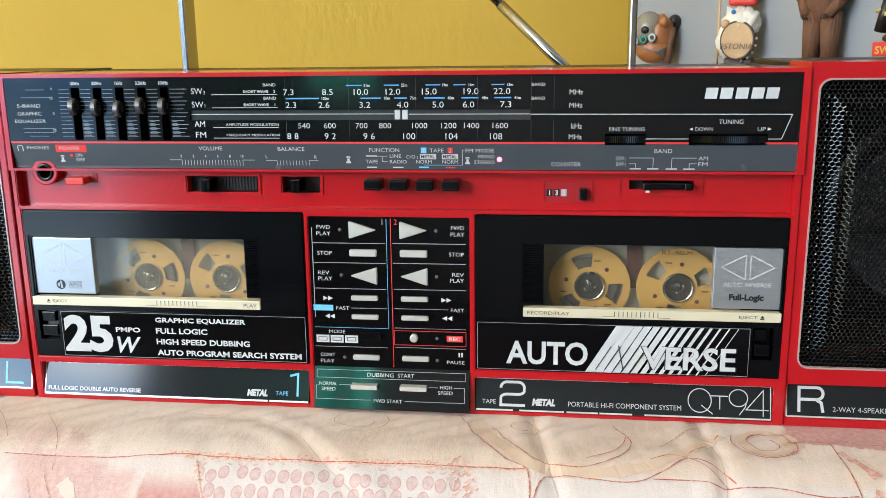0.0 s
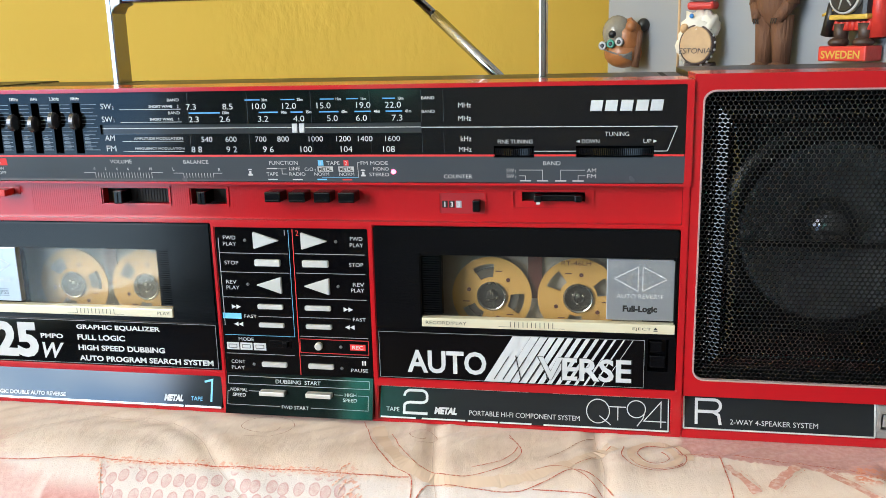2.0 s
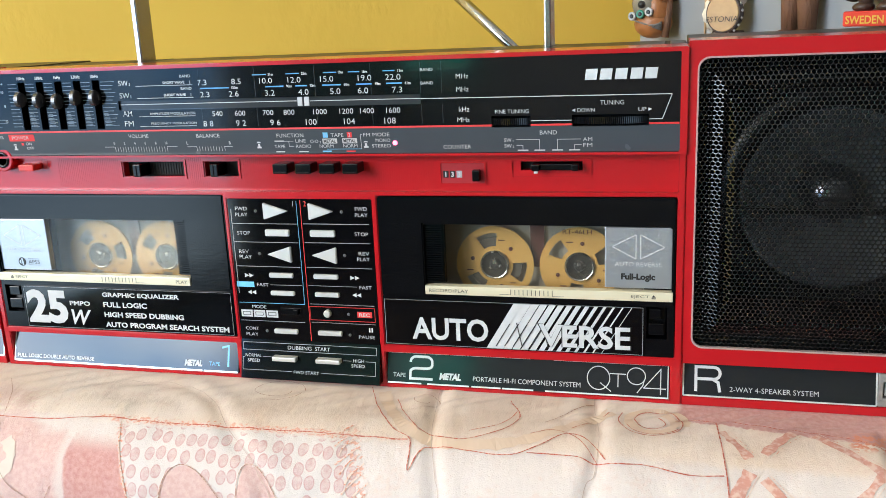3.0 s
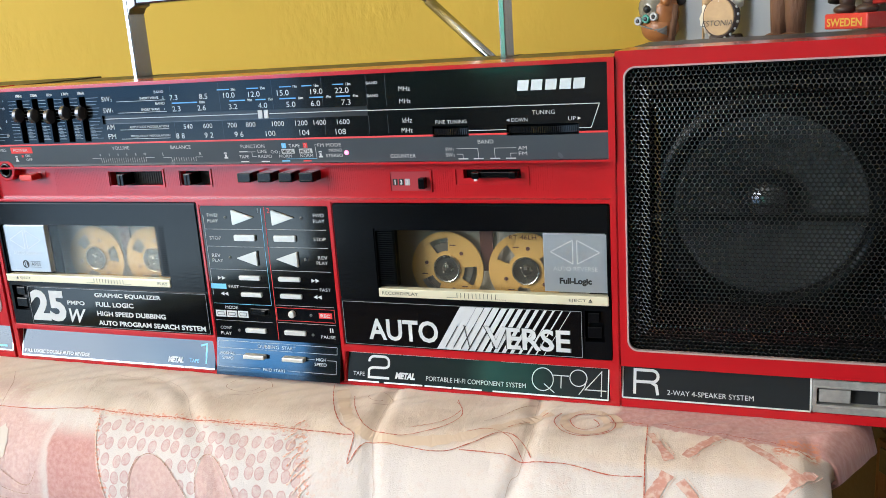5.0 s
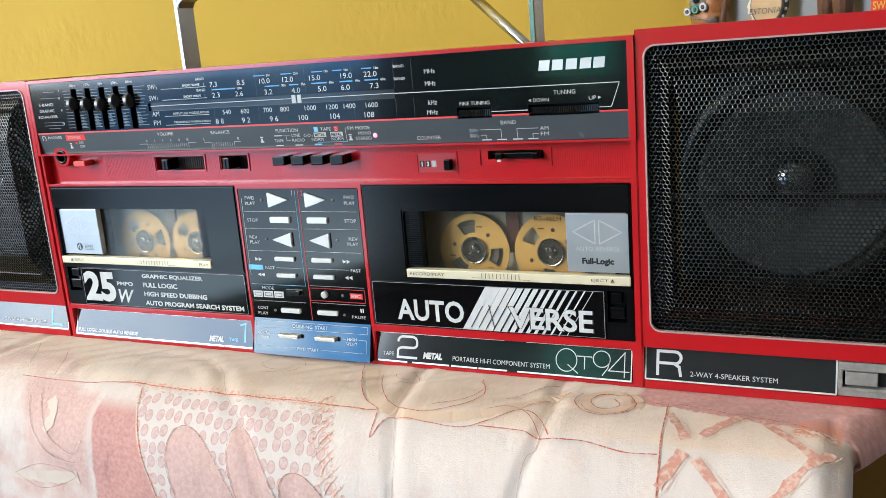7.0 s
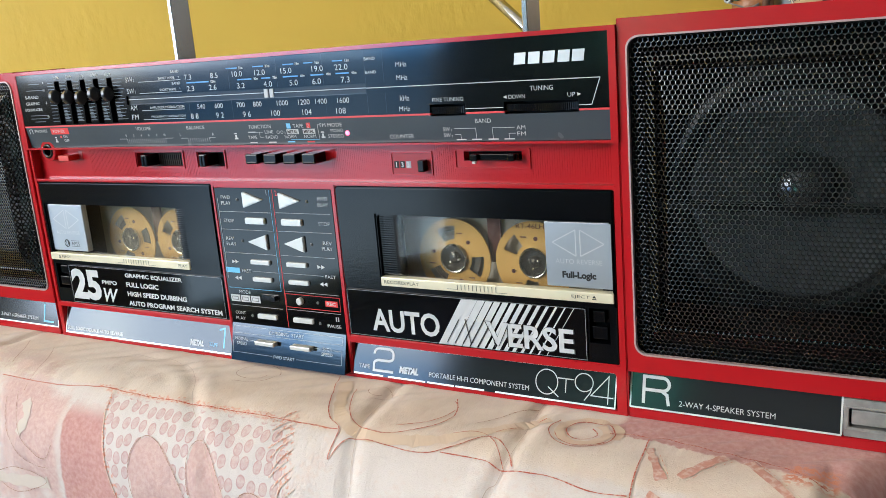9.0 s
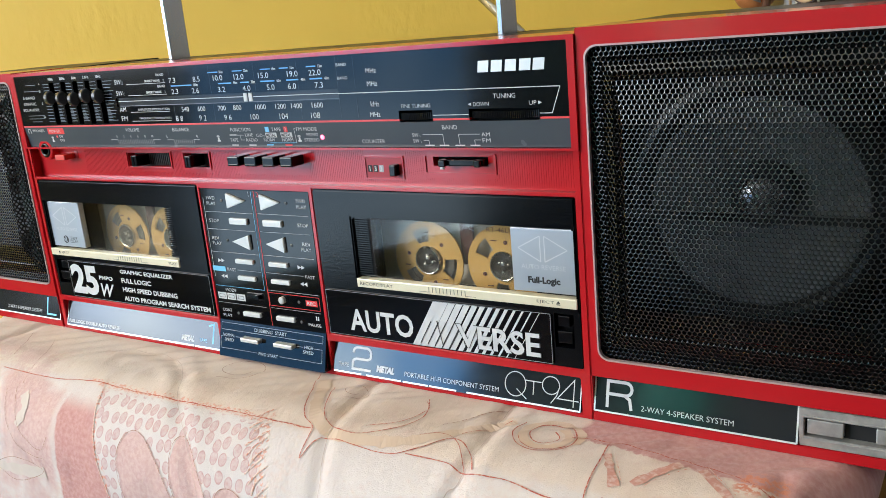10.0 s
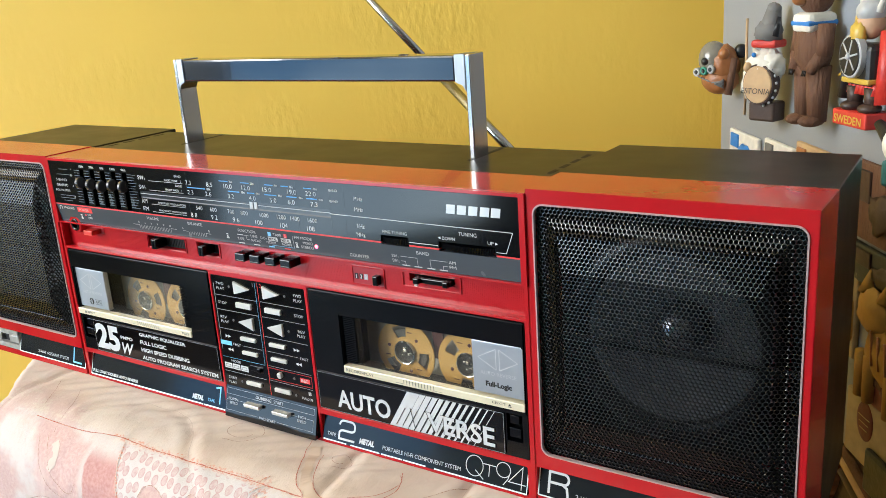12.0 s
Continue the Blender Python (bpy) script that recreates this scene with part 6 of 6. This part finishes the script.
bm = bmesh.new()
rod(bm, (-20, 2, 978), (-20, 2, 1056), 1.2, 0)
block(bm, -13, 14, -12, 6, 974, 990, 1, 2)
blob(bm, (0, 0, 1017), (18, 11, 15), 2, rough=0.45)
blob(bm, (-13, 3, 1004), (8, 8, 14), 2, rough=0.5)
blob(bm, (9, 1, 1020), (10, 9, 11), 2, rough=0.5)
blob(bm, (-12, 10, 1018), (4, 4, 4), 0)
disc(bm, 0, 1, 11, 1004.5, 16.5, 1)
disc(bm, 0, 10, 12.4, 1004.5, 15.0, 0)
block(bm, -11, 15, -10, 9, 1033, 1039.5, 3, 2.5)
rod(bm, (2, 0, 1039), (5, -2, 1062), (12.5, 6.5), 4)
blob(bm, (5, -2, 1062), (6.6, 6.6, 6.0), 4, rough=0.2)
blob(bm, (2, 0, 1046), (13, 11.5, 9), 4, rough=0.2)
blob(bm, (-5, 11, 1028), (2.2, 2, 2), 5)
rod(bm, (12, 5, 1042), (14, 2, 1057), (3.2, 1.6), 6)
for i in range(9):
    a = radians(-75 + 20 * i)
    blob(bm, (17.4 * math.cos(a), 8, 1004.5 + 17.4 * math.sin(a)), (1.3, 1.3, 1.3), 7, 8, 6)
gn = souvenir(bm, [C["tan"], C["dark_brown"], C["white"], C["red"], C["grey"], C["blue"], C["black"], C["silver"]], "bearded gnome figure magnet with wooden drum and staff", 120, 16, 34, size=(0.76, 0.8, 0.87), foot=1010, lift=5)

bm = bmesh.new()
for x in (-8.5, 8.5):
    rod(bm, (x, 0, 986), (x * 0.9, 0, 1026), (6.6, 9.0), 0)
    blob(bm, (x - 0.5, 4, 987), (8, 10, 4.5), 0)
blob(bm, (0, 0, 1040), (16.5, 12, 25), 0, rough=0.12)
for d in (1, -1):
    rod(bm, (-15 * d, 0, 1056), (-17 * d, 2, 1034), (6, 6), 0)
    rod(bm, (-17 * d, 2, 1036), (-10 * d, 9, 1023), (5.5, 4), 0)
    for q in range(3):
        rod(bm, (-(11 - q * 2) * d, 12, 1024), (-(10 - q * 2) * d, 12.5, 1020), 0.5, 2)
block(bm, -12.2, 12.2, -11, 12, 1050, 1064, 3, 4)
block(bm, -12.5, 12.5, -11, 12.4, 1054.8, 1058.6, 4, 1.5)
blob(bm, (0, 0, 1077), (14, 13, 15), 0)
blob(bm, (0, 12, 1074), (6, 6, 5), 1)
for x in (-11, 11):
    blob(bm, (x, -3, 1090), (4.5, 4, 5), 0)
souvenir(bm, [C["brown"], C["orange_brown"], C["black"], C["white"], C["blue"]], "standing carved brown bear magnet with blue and white scarf", 191, 14, 11, size=(0.78, 0.9, 0.86), foot=1057, lift=-2)

bm = bmesh.new()
block(bm, -25, 18, -13, 6, 994, 1004.5, 0, 1.2)
for x in (-12, 10):
    blob(bm, (x, -1, 1007), (8, 8, 3.6), 1)
    rod(bm, (x, -3, 1007), (x, -3, 1020), (5, 6), 1, )
for i in range(7):
    rod(bm, (-16 + 5 * i, -2, 1015), (-15 + 4.8 * i, -3, 1025), (3.2, 2.4), 0)
block(bm, -17, 15, -13, 4, 1021, 1048, 2, 4)
block(bm, -18, 16, -13, 5, 1022.5, 1026, 3, 1)
rod(bm, (20, -7, 1010), (15, -8, 1056), (8, 5), 0)
disc(bm, -3, 3, 8, 1040, 14, 4)
disc(bm, -3, 8, 8.8, 1040, 12.4, 2)
for i in range(6):
    a = radians(60 * i + 12)
    rod(bm, (-3, 8.6, 1040), (-3 + 11 * math.cos(a), 8.6, 1040 + 11 * math.sin(a)), 0.7, 4)
blob(bm, (-3, 9, 1040), (2.4, 2, 2.4), 4, 10, 8)
rod(bm, (-24, -2, 1012), (-18, 0, 1034), (5, 4), 2)
rod(bm, (-26, 2, 1026), (-15, 2, 1030), 1.0, 3)
rod(bm, (-12, 0, 1048), (-8, 0, 1070), (2.4, 1.6), 3)
blob(bm, (0, -4, 1060), (9, 9, 10), 5)
blob(bm, (0, -4, 1068), (10, 10, 8), 4)
for d in (-1, 1):
    rod(bm, (9 * d, -4, 1068), (15 * d, -4, 1080), (2.6, 0.7), 6)
blob(bm, (-1, 4, 1054), (7, 5, 8), 3, rough=0.3)
vk = souvenir(bm, [C["red"], C["dark_brown"], C["black"], C["gold"], C["silver"], C["skin_tan"], C["white"]], "red caped figure magnet with round shield on lettered base", 254, 14, 6, size=(0.76, 0.85, 0.86), foot=1040, lift=-1)

bm = bmesh.new()
block(bm, -16, 18, -12, 8, 958, 972, 0, 2)
blob(bm, (0, 0, 1000), (14, 12, 24), 1, rough=0.2)
blob(bm, (-6, 4, 981), (10, 10, 11), 1)
rod(bm, (-26, 0, 989), (-6, 4, 976), (2.5, 7), 2)
blob(bm, (2, -1, 1032), (12, 11, 11), 3)
rod(bm, (-14, 2, 1036), (14, 2, 1046), (4, 5), 2)
souvenir(bm, [C["teal"], C["white"], C["black"], C["grey"]], "white and black bird figure magnet on teal base", 317, 14, 20, lift=19)

for x0, x1, z0, z1, c, c2, lab in (
    (22, 84, 930, 957, "white", "blue", "white and blue souvenir magnet plate"), (97, 148, 932, 961, "white", "grey", "pale grey souvenir magnet plate"),
    (154, 202, 936, 968, "tan", "orange_brown", "tan carved souvenir magnet plate"), (92, 138, 1068, 1096, "red", "white", "red and white souvenir magnet plate"),
    (206, 236, 925, 958, "cream", "brown", "cream souvenir magnet plate"), (238, 300, 925, 972, "brown", "dark_brown", "brown landscape souvenir magnet plate"),
    (238, 316, 898, 922, "olive", "dark_brown", "dark olive souvenir magnet plate"), (240, 251, 846, 904, "cream", "ochre", "narrow cream souvenir magnet plate"),
    (262, 340, 828, 856, "dull_red", "brown", "dull red souvenir magnet plate"), (284, 330, 700, 742, "brown", "black", "brown souvenir magnet plate"),
    (312, 372, 898, 960, "orange_brown", "brown", "brown picture magnet plate"), (330, 380, 826, 890, "dark_brown", "brown", "dark brown picture magnet plate"),
    (100, 160, 840, 915, "cream", "red", "cream picture magnet plate"), (170, 228, 800, 910, "ochre", "brown", "ochre picture magnet plate")):
    bm = bmesh.new()
    block(bm, x0, x1, 0.2, 4.0, z0, z1, 0, 1.2)
    cx, cz, w, h = (x0 + x1) / 2, (z0 + z1) / 2, (x1 - x0), (z1 - z0)
    blob(bm, (cx + 0.1 * w, 4, cz - 0.08 * h), (0.26 * w, 3.5, 0.26 * h), 1, rough=0.5)
    block(bm, x0 + 0.1 * w, x0 + 0.36 * w, 3.5, 5.5, z0 + 0.5 * h, z1 - 0.1 * h, 1, 0.6)
    souvenir(bm, [C[c], C[c2]], lab, -6, lift=5)

# ochre cat figure, cream plate with a dark red oval, black block, striped bars and an orange leaf
bm = bmesh.new()
blob(bm, (296, 5, 852), (22, 6, 17), 0, rough=0.2)
blob(bm, (282, 7, 872), (15, 6, 12), 0, rough=0.15)
for x in (272, 291):
    rod(bm, (x, 6, 880), (x + 1, 5, 892), (5, 0.8), 0)
for x in (272, 281, 302, 312):
    rod(bm, (x, 6, 846), (x - 1, 6, 820), (4.4, 3.4), 0)
rod(bm, (316, 5, 852), (326, 5, 884), (3.6, 2.4), 0)
for i in range(4):
    rod(bm, (287 + 7 * i, 11, 864 - i), (289 + 7 * i, 10.5, 845), 0.8, 1)
souvenir(bm, [C["ochre"], C["orange_brown"]], "ochre cat figure magnet with darker stripes", -46, size=(1.13, 1, 1.12), foot=852, lift=19)
bm = bmesh.new()
block(bm, 248, 330, 0.2, 4.0, 784, 828, 0, 1.2)
blob(bm, (272, 4, 814), (10, 1.2, 13), 1)
for i in range(3):
    block(bm, 266 + i, 279 - i, 4.4, 5.3, 817 - 4 * i, 817.5 - 4 * i, 0, 0.1)
souvenir(bm, [C["cream"], C["dark_red"]], "cream magnet plate with a dark red oval", -6, lift=5)
bm = bmesh.new()
block(bm, 282, 316, 4.6, 9, 774, 803, 0, 2.5)
souvenir(bm, [C["black"]], "small black block magnet", -6, lift=5)
for i in range(3):
    bm = bmesh.new()
    rod(bm, (248, 4, 782 - 8 * i), (318, 4, 758 - 8 * i), (3.0, 3.0), 0)
    souvenir(bm, [C[("brown", "tan", "dark_brown")[i]]], ("thin brown wooden stick magnet", "thin tan wooden stick magnet", "thin dark brown stick magnet")[i], -6, lift=5)
bm = bmesh.new()
for i in range(7):
    a, b = i / 7, (i + 1) / 7
    rod(bm, (240 - 16 * a * a, 4, 790 - 66 * a), (240 - 16 * b * b, 4, 790 - 66 * b), (1.0 + 6 * math.sin(math.pi * a), 1.0 + 6 * math.sin(math.pi * b)), 0)
souvenir(bm, [C["orange_brown"]], "orange leaf shaped magnet", -6, lift=5)

# added sheet: stands in for unknown brown things in shadow low on the side
board = link("dark_stand_in_sheet", box(150, 470, -2.0, -0.2, 420, 792, bev=0.8), C["dark_brown"])
board.matrix_world = FRIDGE
tagged(board, "added dark brown sheet standing in for the shadowed low side of the refrigerator", "board")

# words on the souvenirs
sheet("sv", vk, C["gold"], lambda z: -5.3, label="gold raised lettering")
word("sv", "SWEDEN", -16.5, 10, 1003.4, 4.8, 0.02)
sheet("es", gn, C["black"], lambda z: -11.4, label="black hand lettering")
word("es", "ESTONIA", -11.5, 11.5, 1006.0, 4.0, 0.0, shear=0.15)

finish_writing()
